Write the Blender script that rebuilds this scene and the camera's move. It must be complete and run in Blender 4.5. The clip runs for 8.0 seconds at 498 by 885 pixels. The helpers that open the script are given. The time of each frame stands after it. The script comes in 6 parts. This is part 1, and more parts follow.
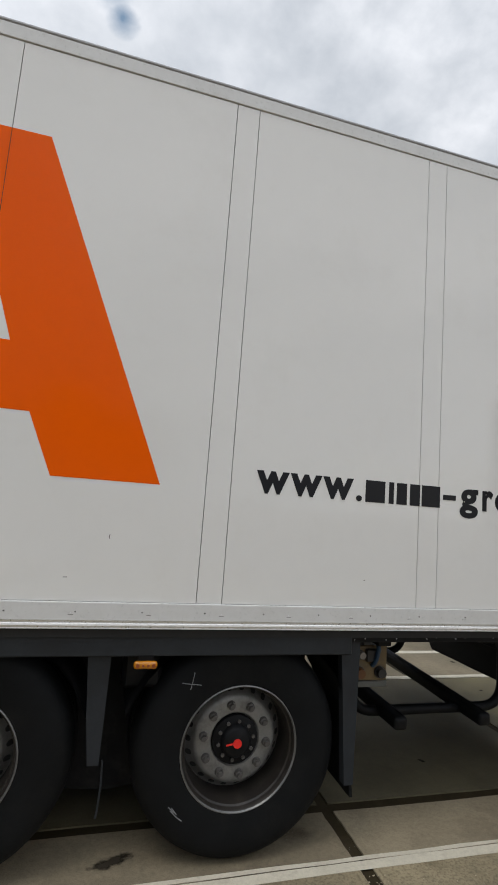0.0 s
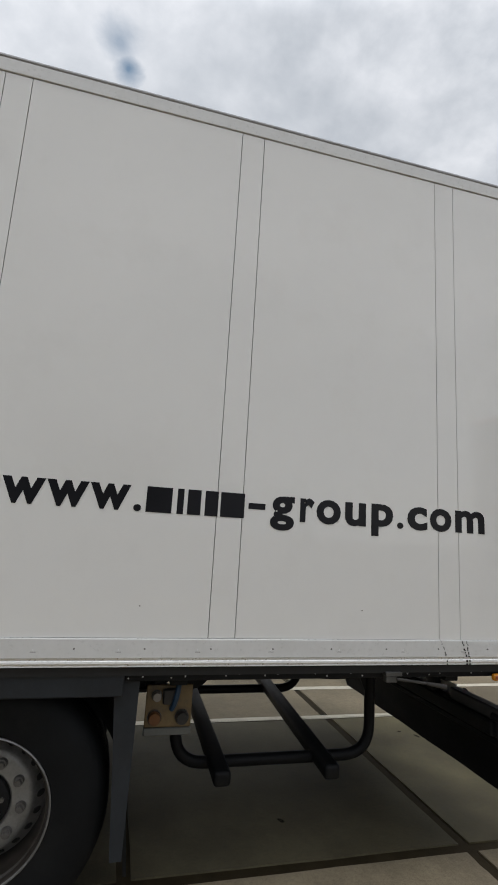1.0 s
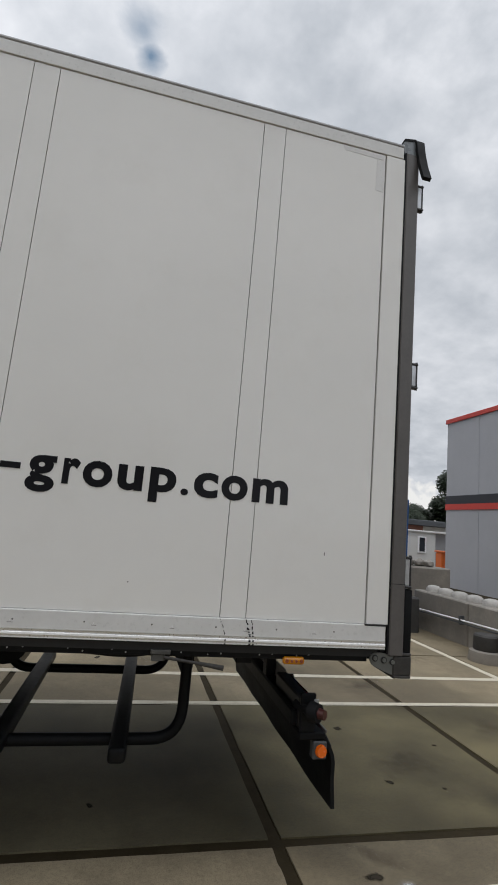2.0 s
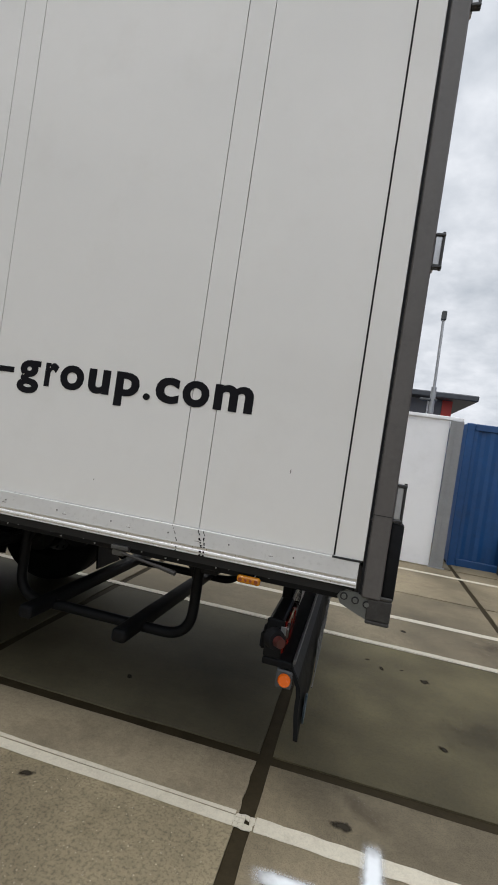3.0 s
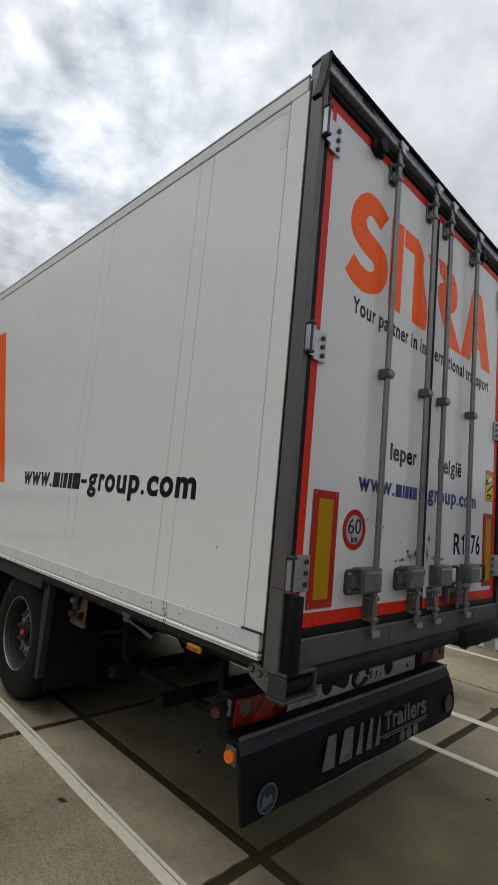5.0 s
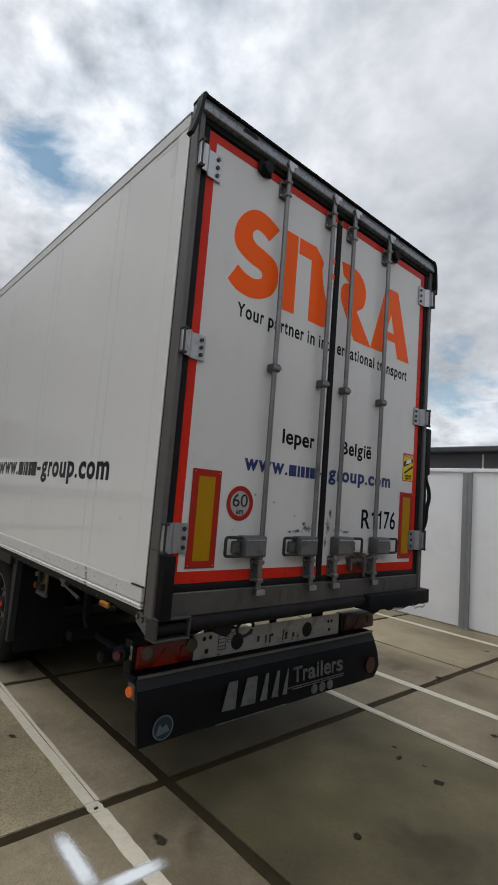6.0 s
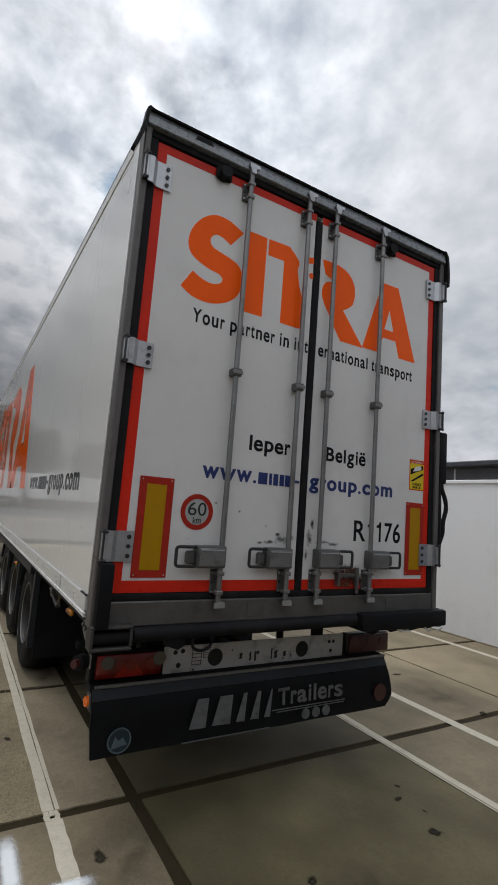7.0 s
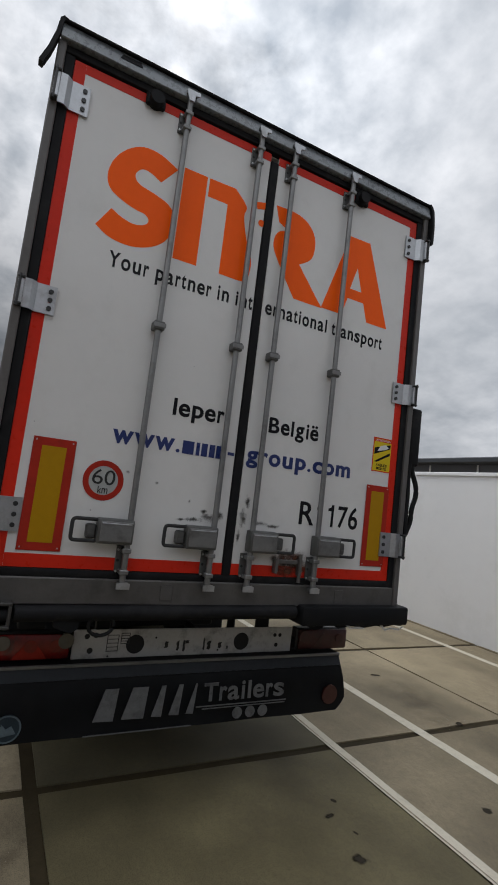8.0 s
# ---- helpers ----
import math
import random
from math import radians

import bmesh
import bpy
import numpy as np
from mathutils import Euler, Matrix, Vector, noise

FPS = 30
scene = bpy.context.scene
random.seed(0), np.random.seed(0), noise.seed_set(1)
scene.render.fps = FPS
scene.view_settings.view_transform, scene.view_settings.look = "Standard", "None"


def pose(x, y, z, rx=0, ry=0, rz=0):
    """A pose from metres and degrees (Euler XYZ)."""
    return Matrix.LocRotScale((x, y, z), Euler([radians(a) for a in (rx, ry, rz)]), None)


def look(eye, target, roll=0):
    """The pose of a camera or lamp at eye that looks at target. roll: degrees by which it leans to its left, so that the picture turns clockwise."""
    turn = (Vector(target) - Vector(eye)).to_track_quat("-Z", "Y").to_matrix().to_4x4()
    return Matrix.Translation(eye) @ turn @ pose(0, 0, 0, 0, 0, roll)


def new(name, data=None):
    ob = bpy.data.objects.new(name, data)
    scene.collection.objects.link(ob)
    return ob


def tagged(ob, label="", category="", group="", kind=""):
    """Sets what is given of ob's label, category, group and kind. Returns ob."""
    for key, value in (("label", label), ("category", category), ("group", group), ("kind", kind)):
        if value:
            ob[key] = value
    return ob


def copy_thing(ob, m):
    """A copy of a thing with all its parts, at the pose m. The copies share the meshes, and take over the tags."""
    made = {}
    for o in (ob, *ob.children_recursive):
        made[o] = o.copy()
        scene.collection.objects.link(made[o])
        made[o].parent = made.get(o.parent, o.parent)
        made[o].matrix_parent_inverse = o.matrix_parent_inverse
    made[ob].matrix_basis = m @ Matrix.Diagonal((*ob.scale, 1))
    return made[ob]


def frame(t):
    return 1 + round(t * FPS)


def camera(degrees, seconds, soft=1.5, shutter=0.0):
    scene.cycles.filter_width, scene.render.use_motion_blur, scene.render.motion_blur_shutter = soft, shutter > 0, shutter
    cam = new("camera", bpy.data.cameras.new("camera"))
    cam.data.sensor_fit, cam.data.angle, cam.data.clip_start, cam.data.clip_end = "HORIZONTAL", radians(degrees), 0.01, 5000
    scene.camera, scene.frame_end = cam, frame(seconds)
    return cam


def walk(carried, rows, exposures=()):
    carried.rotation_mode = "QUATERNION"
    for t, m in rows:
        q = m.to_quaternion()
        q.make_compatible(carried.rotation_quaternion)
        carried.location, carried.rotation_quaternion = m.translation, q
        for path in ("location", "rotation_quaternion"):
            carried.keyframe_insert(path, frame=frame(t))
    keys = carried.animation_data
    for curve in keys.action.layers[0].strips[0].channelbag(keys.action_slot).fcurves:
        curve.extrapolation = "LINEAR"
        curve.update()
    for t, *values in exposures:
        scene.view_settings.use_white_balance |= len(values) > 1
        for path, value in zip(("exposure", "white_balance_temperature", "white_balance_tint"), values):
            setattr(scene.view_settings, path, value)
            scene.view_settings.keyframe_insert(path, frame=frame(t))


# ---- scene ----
cam = camera(53.6, 8.0, 1.8)
PATH = [
    (0, (-3.737, -2.373, 1.719), (-3.218, -0.458, 1.969), 4.3),
    (0.2, (-3.512, -2.347, 1.684), (-3.003, -0.43, 1.937), 3.8),
    (0.4, (-3.286, -2.308, 1.69), (-2.792, -0.388, 1.955), 3.0),
    (0.5, (-3.175, -2.292, 1.693), (-2.681, -0.374, 1.965), 2.8),
    (0.6, (-3.076, -2.28, 1.71), (-2.575, -0.364, 1.985), 2.8),
    (0.8, (-2.789, -2.286, 1.688), (-2.311, -0.374, 2.026), 3.3),
    (1, (-2.546, -2.296, 1.712), (-2.066, -0.389, 2.074), 3.4),
    (1.2, (-2.295, -2.289, 1.72), (-1.842, -0.374, 2.08), 3.1),
    (1.4, (-2.069, -2.313, 1.692), (-1.616, -0.398, 2.049), 3.4),
    (1.5, (-1.952, -2.319, 1.675), (-1.501, -0.406, 2.045), 4.5),
    (1.6, (-1.842, -2.304, 1.696), (-1.385, -0.391, 2.057), 4.7),
    (1.8, (-1.605, -2.304, 1.708), (-1.152, -0.385, 2.038), 4.8),
    (2, (-1.367, -2.342, 1.672), (-0.94, -0.416, 1.999), 5.0),
    (2.2, (-1.084, -2.359, 1.688), (-0.754, -0.397, 1.893), 8.5),
    (3.3, (0.069, -2.07, 1.682), (-0.546, -0.168, 1.644), 7.8),
    (3.4, (0.118, -2.078, 1.652), (-0.498, -0.175, 1.632), 9.0),
    (3.5, (0.21, -2.059, 1.66), (-0.481, -0.182, 1.61), 8.5),
    (3.8, (0.444, -1.922, 1.639), (-0.406, -0.114, 1.56), 6.2),
    (4, (0.615, -1.824, 1.657), (-0.378, -0.091, 1.561), 5.8),
    (4.2, (0.776, -1.745, 1.676), (-0.377, -0.111, 1.626), 5.2),
    (5.3, (1.645, -1.631, 1.785), (0.175, -0.321, 2.137), 4.8),
    (5.5, (1.791, -1.61, 1.771), (0.293, -0.341, 2.152), 4.3),
    (5.8, (2.105, -1.466, 1.757), (0.601, -0.173, 2.009), 6.1),
    (6, (2.244, -1.369, 1.744), (0.743, -0.065, 1.965), 4.6),
    (6.2, (2.34, -1.268, 1.721), (0.836, 0.031, 1.937), 3.4),
    (6.5, (2.443, -1.061, 1.731), (0.855, 0.134, 1.959), 5.2),
    (6.8, (2.572, -0.817, 1.739), (0.886, 0.224, 2.003), 3.4),
    (7, (2.628, -0.667, 1.744), (0.914, 0.328, 2.011), 4.4),
    (7.2, (2.689, -0.51, 1.762), (0.943, 0.432, 2.018), 4.2),
    (7.5, (2.68, -0.295, 1.7), (0.91, 0.606, 1.931), 4.4),
    (7.8, (2.624, -0.075, 1.708), (0.846, 0.812, 1.933), 7.2),
    (8, (2.597, 0.049, 1.707), (0.82, 0.94, 1.927), 6.8),
]
EXPOSURES = [(0, 0.26), (1.0, 0.1), (2.2, 0.06), (3.3, 0.4), (4.2, 0.32), (5.3, -0.05), (6.5, -0.05), (8, -0.06)]
walk(cam, [(t, look(eye, target, roll)) for t, eye, target, roll in PATH], EXPOSURES)

# ---- world and sun ----
SUN_FROM = Vector((-0.42, -0.35, 1.0)).normalized()
world = bpy.data.worlds.new("overcast_sky")
scene.world = world
world.use_nodes = True
wn, wl = world.node_tree.nodes, world.node_tree.links
wn.clear()


def wnode(kind, **sets):
    n = wn.new(kind)
    for key, value in sets.items():
        n.inputs[key.replace("_", " ")].default_value = value
    return n


w_out = wn.new("ShaderNodeOutputWorld")
w_bg = wn.new("ShaderNodeBackground")
w_sky = wn.new("ShaderNodeTexSky")
w_sky.sky_type, w_sky.sun_disc = "NISHITA", False
w_sky.sun_elevation = math.asin(SUN_FROM.z)
w_sky.sun_rotation = math.atan2(SUN_FROM.x, SUN_FROM.y)
w_co = wn.new("ShaderNodeTexCoord")
w_norm = wn.new("ShaderNodeVectorMath")
w_norm.operation = "NORMALIZE"
wl.new(w_co.outputs["Generated"], w_norm.inputs[0])
w_dir = w_norm.outputs[0]


def wmath(op, a, b=0.0, c=0.0):
    n = wn.new("ShaderNodeMath")
    n.operation = op
    for i, v in enumerate((a, b, c)):
        if isinstance(v, (int, float)):
            n.inputs[i].default_value = v
        else:
            wl.new(v, n.inputs[i])
    return n.outputs[0]


def wramp(fac, stops):
    r = wn.new("ShaderNodeValToRGB")
    while len(r.color_ramp.elements) < len(stops):
        r.color_ramp.elements.new(0.5)
    for e, (pos, col) in zip(r.color_ramp.elements, stops):
        e.position, e.color = pos, (*col, 1)
    wl.new(fac, r.inputs["Fac"])
    return r.outputs["Color"]


def wnoise(scale, detail, rough, distortion, lift=0.35, shift=0.0):
    """Noise on a flat layer of cloud, so that it flattens towards the horizon."""
    sep, com = wn.new("ShaderNodeSeparateXYZ"), wn.new("ShaderNodeCombineXYZ")
    wl.new(w_dir, sep.inputs[0])
    depth = wmath("ADD", wmath("MAXIMUM", sep.outputs["Z"], 0.0), lift)
    wl.new(wmath("ADD", wmath("DIVIDE", sep.outputs["X"], depth), shift), com.inputs[0])
    wl.new(wmath("ADD", wmath("DIVIDE", sep.outputs["Y"], depth), shift * 0.7), com.inputs[1])
    n = wnode("ShaderNodeTexNoise", Scale=scale, Detail=detail, Roughness=rough, Distortion=distortion)
    wl.new(com.outputs[0], n.inputs["Vector"])
    return n.outputs["Fac"]


def break_in_cloud(d, radius, soft, rag=0.34):
    """How open the cloud is towards d, with a ragged rim."""
    v = wn.new("ShaderNodeVectorMath")
    v.operation = "DISTANCE"
    wl.new(w_dir, v.inputs[0])
    v.inputs[1].default_value = d
    far = wmath("ADD", v.outputs["Value"], wmath("MULTIPLY", wmath("SUBTRACT", wnoise(6.0, 7.0, 0.6, 0.3), 0.5), rag))
    return wmath("SUBTRACT", 1.0, wmath("SMOOTH_MIN", wmath("MAXIMUM", wmath("DIVIDE", wmath("SUBTRACT", far, radius), soft), 0.0), 1.0, 0.1))


billow = wmath("ADD", wmath("MULTIPLY", wnoise(1.9, 5.0, 0.5, 0.0, 0.35, 3.1), 0.36), wmath("ADD", wmath("MULTIPLY", wnoise(5.2, 6.0, 0.52, 0.1, 0.35, 1.7), 0.36), wmath("MULTIPLY", wnoise(13.0, 5.0, 0.55, 0.1, 0.35, 5.3), 0.28)))
w_sep = wn.new("ShaderNodeSeparateXYZ")
wl.new(w_dir, w_sep.inputs[0])
w_dot = wn.new("ShaderNodeVectorMath")
w_dot.operation = "DOT_PRODUCT"
wl.new(w_dir, w_dot.inputs[0])
w_dot.inputs[1].default_value = SUN_FROM
near_sun = wmath("MAXIMUM", w_dot.outputs["Value"], 0.0)
glow = wmath("ADD", 0.86, wmath("MULTIPLY", wmath("MULTIPLY", near_sun, near_sun), 0.42))
# a darker bank of cloud lies low towards the front of the trailer
low = wmath("SUBTRACT", 1.0, wmath("MINIMUM", wmath("MULTIPLY", wmath("MAXIMUM", w_sep.outputs["Z"], 0.0), 1.9), 1.0))
# the Y term dims unseen low sky to lessen light under the trailer
bank = wmath("SUBTRACT", 1.0, wmath("MULTIPLY", low, wmath("MAXIMUM", wmath("ADD", wmath("MULTIPLY", w_sep.outputs["X"], -1.1), wmath("MULTIPLY", w_sep.outputs["Y"], -0.7)), 0.0)))
bank = wmath("MAXIMUM", bank, 0.3)
# heavier cloud over the front; unseen sky behind brightened to light the side panel


def clamp01(v):
    return wmath("MINIMUM", wmath("MAXIMUM", v, 0.0), 1.0)


front = wmath("MULTIPLY", clamp01(wmath("DIVIDE", wmath("SUBTRACT", 0.12, w_sep.outputs["Y"]), 0.5)), clamp01(wmath("DIVIDE", wmath("SUBTRACT", -0.2, w_sep.outputs["X"]), 0.6)))
w_thin = wn.new("ShaderNodeVectorMath")
w_thin.operation = "DOT_PRODUCT"
wl.new(w_dir, w_thin.inputs[0])
w_thin.inputs[1].default_value = Vector((0.75, -0.6, 0.3)).normalized()
thin = wmath("MAXIMUM", w_thin.outputs["Value"], 0.0)
bank = wmath("MULTIPLY", bank, wmath("SUBTRACT", wmath("ADD", 1.0, wmath("MULTIPLY", wmath("MULTIPLY", thin, thin), 0.5)), wmath("MULTIPLY", front, 0.33)))
zen = wmath("MINIMUM", wmath("MAXIMUM", wmath("DIVIDE", wmath("SUBTRACT", w_sep.outputs["Z"], 0.78), 0.14), 0.0), 1.0)
glow = wmath("MULTIPLY", glow, wmath("ADD", 1.0, wmath("MULTIPLY", zen, 1.15)))
# a bright heap of cloud above the box, with a ragged grey wisp in front of it
heap_light = wmath("MULTIPLY", break_in_cloud((-0.70, 0.29, 0.65), 0.10, 0.30, 0.1), 0.3)
heap_light = wmath("ADD", heap_light, wmath("MULTIPLY", break_in_cloud((-0.42, 0.89, 0.185), 0.03, 0.07, 0.3), 0.45))
wisp = wmath("MULTIPLY", break_in_cloud((-0.72, 0.14, 0.68), 0.0, 0.16, 0.75), 0.27)
glow = wmath("MULTIPLY", glow, wmath("MULTIPLY", wmath("ADD", 1.0, heap_light), wmath("SUBTRACT", 1.0, wisp)))
calm_y = wmath("MULTIPLY", wmath("MINIMUM", wmath("MAXIMUM", wmath("DIVIDE", wmath("SUBTRACT", w_sep.outputs["Y"], 0.38), 0.3), 0.0), 1.0), 0.55)
calm = wmath("MULTIPLY", wmath("SUBTRACT", 1.0, wmath("MINIMUM", wmath("MULTIPLY", wmath("MAXIMUM", w_sep.outputs["Z"], 0.0), 2.6), 1.0)), 0.65)
calm = wmath("MAXIMUM", calm, calm_y)
billow = wmath("ADD", wmath("MULTIPLY", billow, wmath("SUBTRACT", 1.0, calm)), wmath("MULTIPLY", calm, 0.488))
w_hue = wramp(billow, [(0.39, (4.4, 4.9, 5.6)), (0.455, (6.2, 6.62, 7.25)), (0.51, (7.9, 8.25, 8.85)), (0.57, (9.9, 10.15, 10.7))])
w_scale = wn.new("ShaderNodeVectorMath")
w_scale.operation = "SCALE"
wl.new(w_hue, w_scale.inputs[0])
wl.new(wmath("MULTIPLY", glow, bank), w_scale.inputs["Scale"])
w_tone = w_scale.outputs[0]
heap_x = wmath("MINIMUM", wmath("MAXIMUM", wmath("DIVIDE", wmath("SUBTRACT", w_sep.outputs["X"], 0.38), 0.12), 0.0), 1.0)
heap_n = wn.new("ShaderNodeTexNoise")
heap_n.inputs["Scale"].default_value, heap_n.inputs["Detail"].default_value = 16.0, 4.0
wl.new(w_dir, heap_n.inputs["Vector"])
heap_top = wmath("ADD", 0.03, wmath("MULTIPLY", heap_n.outputs["Fac"], 0.165))
heap = wmath("MULTIPLY", heap_x, wmath("MINIMUM", wmath("MAXIMUM", wmath("DIVIDE", wmath("SUBTRACT", heap_top, w_sep.outputs["Z"]), 0.012), 0.0), 1.0))
w_heap = wn.new("ShaderNodeMix")
w_heap.data_type = "RGBA"
wl.new(heap, w_heap.inputs[0])
wl.new(w_tone, w_heap.inputs[6])
w_heap.inputs[7].default_value = (9.2, 9.2, 9.1, 1)
w_tone = w_heap.outputs[2]
w_open = wmath("MAXIMUM", wmath("MULTIPLY", break_in_cloud((-0.058, 0.70, 0.712), 0.005, 0.024, 0.06), 0.85), wmath("MULTIPLY", break_in_cloud((-0.826, 0.225, 0.519), 0.022, 0.06, 0.22), 0.93))
w_open = wmath("MAXIMUM", w_open, wmath("MULTIPLY", break_in_cloud((-0.070, 0.676, 0.733), 0.006, 0.036, 0.10), 0.55))
w_open = wmath("MAXIMUM", w_open, wmath("MULTIPLY", break_in_cloud((-0.445, 0.862, 0.248), 0.018, 0.05, 0.3), 0.65))
w_mix = wn.new("ShaderNodeMix")
w_mix.data_type = "RGBA"
wl.new(w_open, w_mix.inputs[0])
wl.new(w_tone, w_mix.inputs[6])
w_blue = wn.new("ShaderNodeVectorMath")
w_blue.operation = "MULTIPLY"
w_blue.inputs[1].default_value = (1.0, 1.3, 1.22)
wl.new(w_sky.outputs["Color"], w_blue.inputs[0])
wl.new(w_blue.outputs[0], w_mix.inputs[7])
wl.new(w_mix.outputs[2], w_bg.inputs["Color"])
wl.new(w_bg.outputs["Background"], w_out.inputs["Surface"])
w_bg.inputs["Strength"].default_value = 0.088

sun = new("sun", bpy.data.lights.new("sun", "SUN"))
sun.data.energy, sun.data.angle, sun.data.color = 0.6, radians(18), (1.0, 0.96, 0.9)
sun.matrix_world = look(SUN_FROM * 60, (0, 0, 0))


# ---- materials ----
def material(name, colour, rough=0.5, metal=0.0, vary=0.15, scale=6.0, bump=0.0, bump_scale=60.0, stain=None, stain_amount=0.0,
             stain_scale=1.5, coat=0.0, random_tone=0.0, rough_vary=0.1, fine=40.0, spec=0.5, speckle=0.0, speckle_scale=150.0, blotch=0.0):
    """Principled surface with tone variation at two scales, optional stains, relief and per-object tone."""
    m = bpy.data.materials.new(name)
    m.use_nodes = True
    nt = m.node_tree
    n, l = nt.nodes, nt.links
    p = n["Principled BSDF"]
    p.inputs["Metallic"].default_value = metal
    p.inputs["Specular IOR Level"].default_value = spec
    if coat:
        p.inputs["Coat Weight"].default_value, p.inputs["Coat Roughness"].default_value = coat, 0.06
    co = n.new("ShaderNodeNewGeometry")

    def noise_at(s, detail=5.0, rough_n=0.6):
        t = n.new("ShaderNodeTexNoise")
        t.inputs["Scale"].default_value, t.inputs["Detail"].default_value, t.inputs["Roughness"].default_value = s, detail, rough_n
        l.new(co.outputs["Position"], t.inputs["Vector"])
        return t

    def math_node(op, a, b):
        t = n.new("ShaderNodeMath")
        t.operation = op
        for i, v in enumerate((a, b)):
            if isinstance(v, (int, float)):
                t.inputs[i].default_value = v
            else:
                l.new(v, t.inputs[i])
        return t.outputs[0]

    big, small = noise_at(scale), noise_at(scale * fine / 6.0)
    both = math_node("ADD", math_node("MULTIPLY", big.outputs["Fac"], 0.6), math_node("MULTIPLY", small.outputs["Fac"], 0.4))
    if random_tone:
        info = n.new("ShaderNodeObjectInfo")
        both = math_node("ADD", both, math_node("MULTIPLY", math_node("SUBTRACT", info.outputs["Random"], 0.5), random_tone))
    ramp = n.new("ShaderNodeValToRGB")
    ramp.color_ramp.elements[0].position, ramp.color_ramp.elements[1].position = 0.3, 0.7
    lo = [max(0.0, c * (1 - vary)) for c in colour]
    hi = [min(1.0, c * (1 + vary)) for c in colour]
    ramp.color_ramp.elements[0].color, ramp.color_ramp.elements[1].color = (*lo, 1), (*hi, 1)
    l.new(both, ramp.inputs["Fac"])
    out = ramp.outputs["Color"]
    if stain:
        st = noise_at(stain_scale, 9.0, 0.68)
        sr = n.new("ShaderNodeValToRGB")
        sr.color_ramp.elements[0].position, sr.color_ramp.elements[1].position = 0.52, 0.7
        sr.color_ramp.elements[0].color, sr.color_ramp.elements[1].color = (0, 0, 0, 1), (stain_amount,) * 3 + (1,)
        l.new(st.outputs["Fac"], sr.inputs["Fac"])
        mx = n.new("ShaderNodeMix")
        mx.data_type = "RGBA"
        l.new(sr.outputs["Color"], mx.inputs[0])
        l.new(out, mx.inputs[6])
        mx.inputs[7].default_value = (*stain, 1)
        out = mx.outputs[2]
    for amount, size, lo_at, hi_at in ((speckle, speckle_scale, 0.38, 0.52), (speckle * 0.45, speckle_scale * 0.3, 0.34, 0.56), (blotch, 0.55, 0.4, 0.6)):
        if amount:
            sp, gr = noise_at(size, 3.0, 0.6), n.new("ShaderNodeValToRGB")
            gr.color_ramp.elements[0].position, gr.color_ramp.elements[1].position = lo_at, hi_at
            gr.color_ramp.elements[0].color, gr.color_ramp.elements[1].color = (1 - amount,) * 3 + (1,), (1,) * 4
            l.new(sp.outputs["Fac"], gr.inputs["Fac"])
            mx = n.new("ShaderNodeMix")
            mx.data_type, mx.blend_type = "RGBA", "MULTIPLY"
            mx.inputs[0].default_value = 1.0
            l.new(out, mx.inputs[6])
            l.new(gr.outputs["Color"], mx.inputs[7])
            out = mx.outputs[2]
    l.new(out, p.inputs["Base Color"])
    l.new(math_node("ADD", math_node("MULTIPLY", math_node("SUBTRACT", small.outputs["Fac"], 0.5), rough_vary * 2), rough), p.inputs["Roughness"])
    if bump:
        bn = noise_at(bump_scale, 6.0)
        b = n.new("ShaderNodeBump")
        b.inputs["Strength"].default_value, b.inputs["Distance"].default_value = bump, 0.01
        l.new(bn.outputs["Fac"], b.inputs["Height"])
        l.new(b.outputs["Normal"], p.inputs["Normal"])
    return m


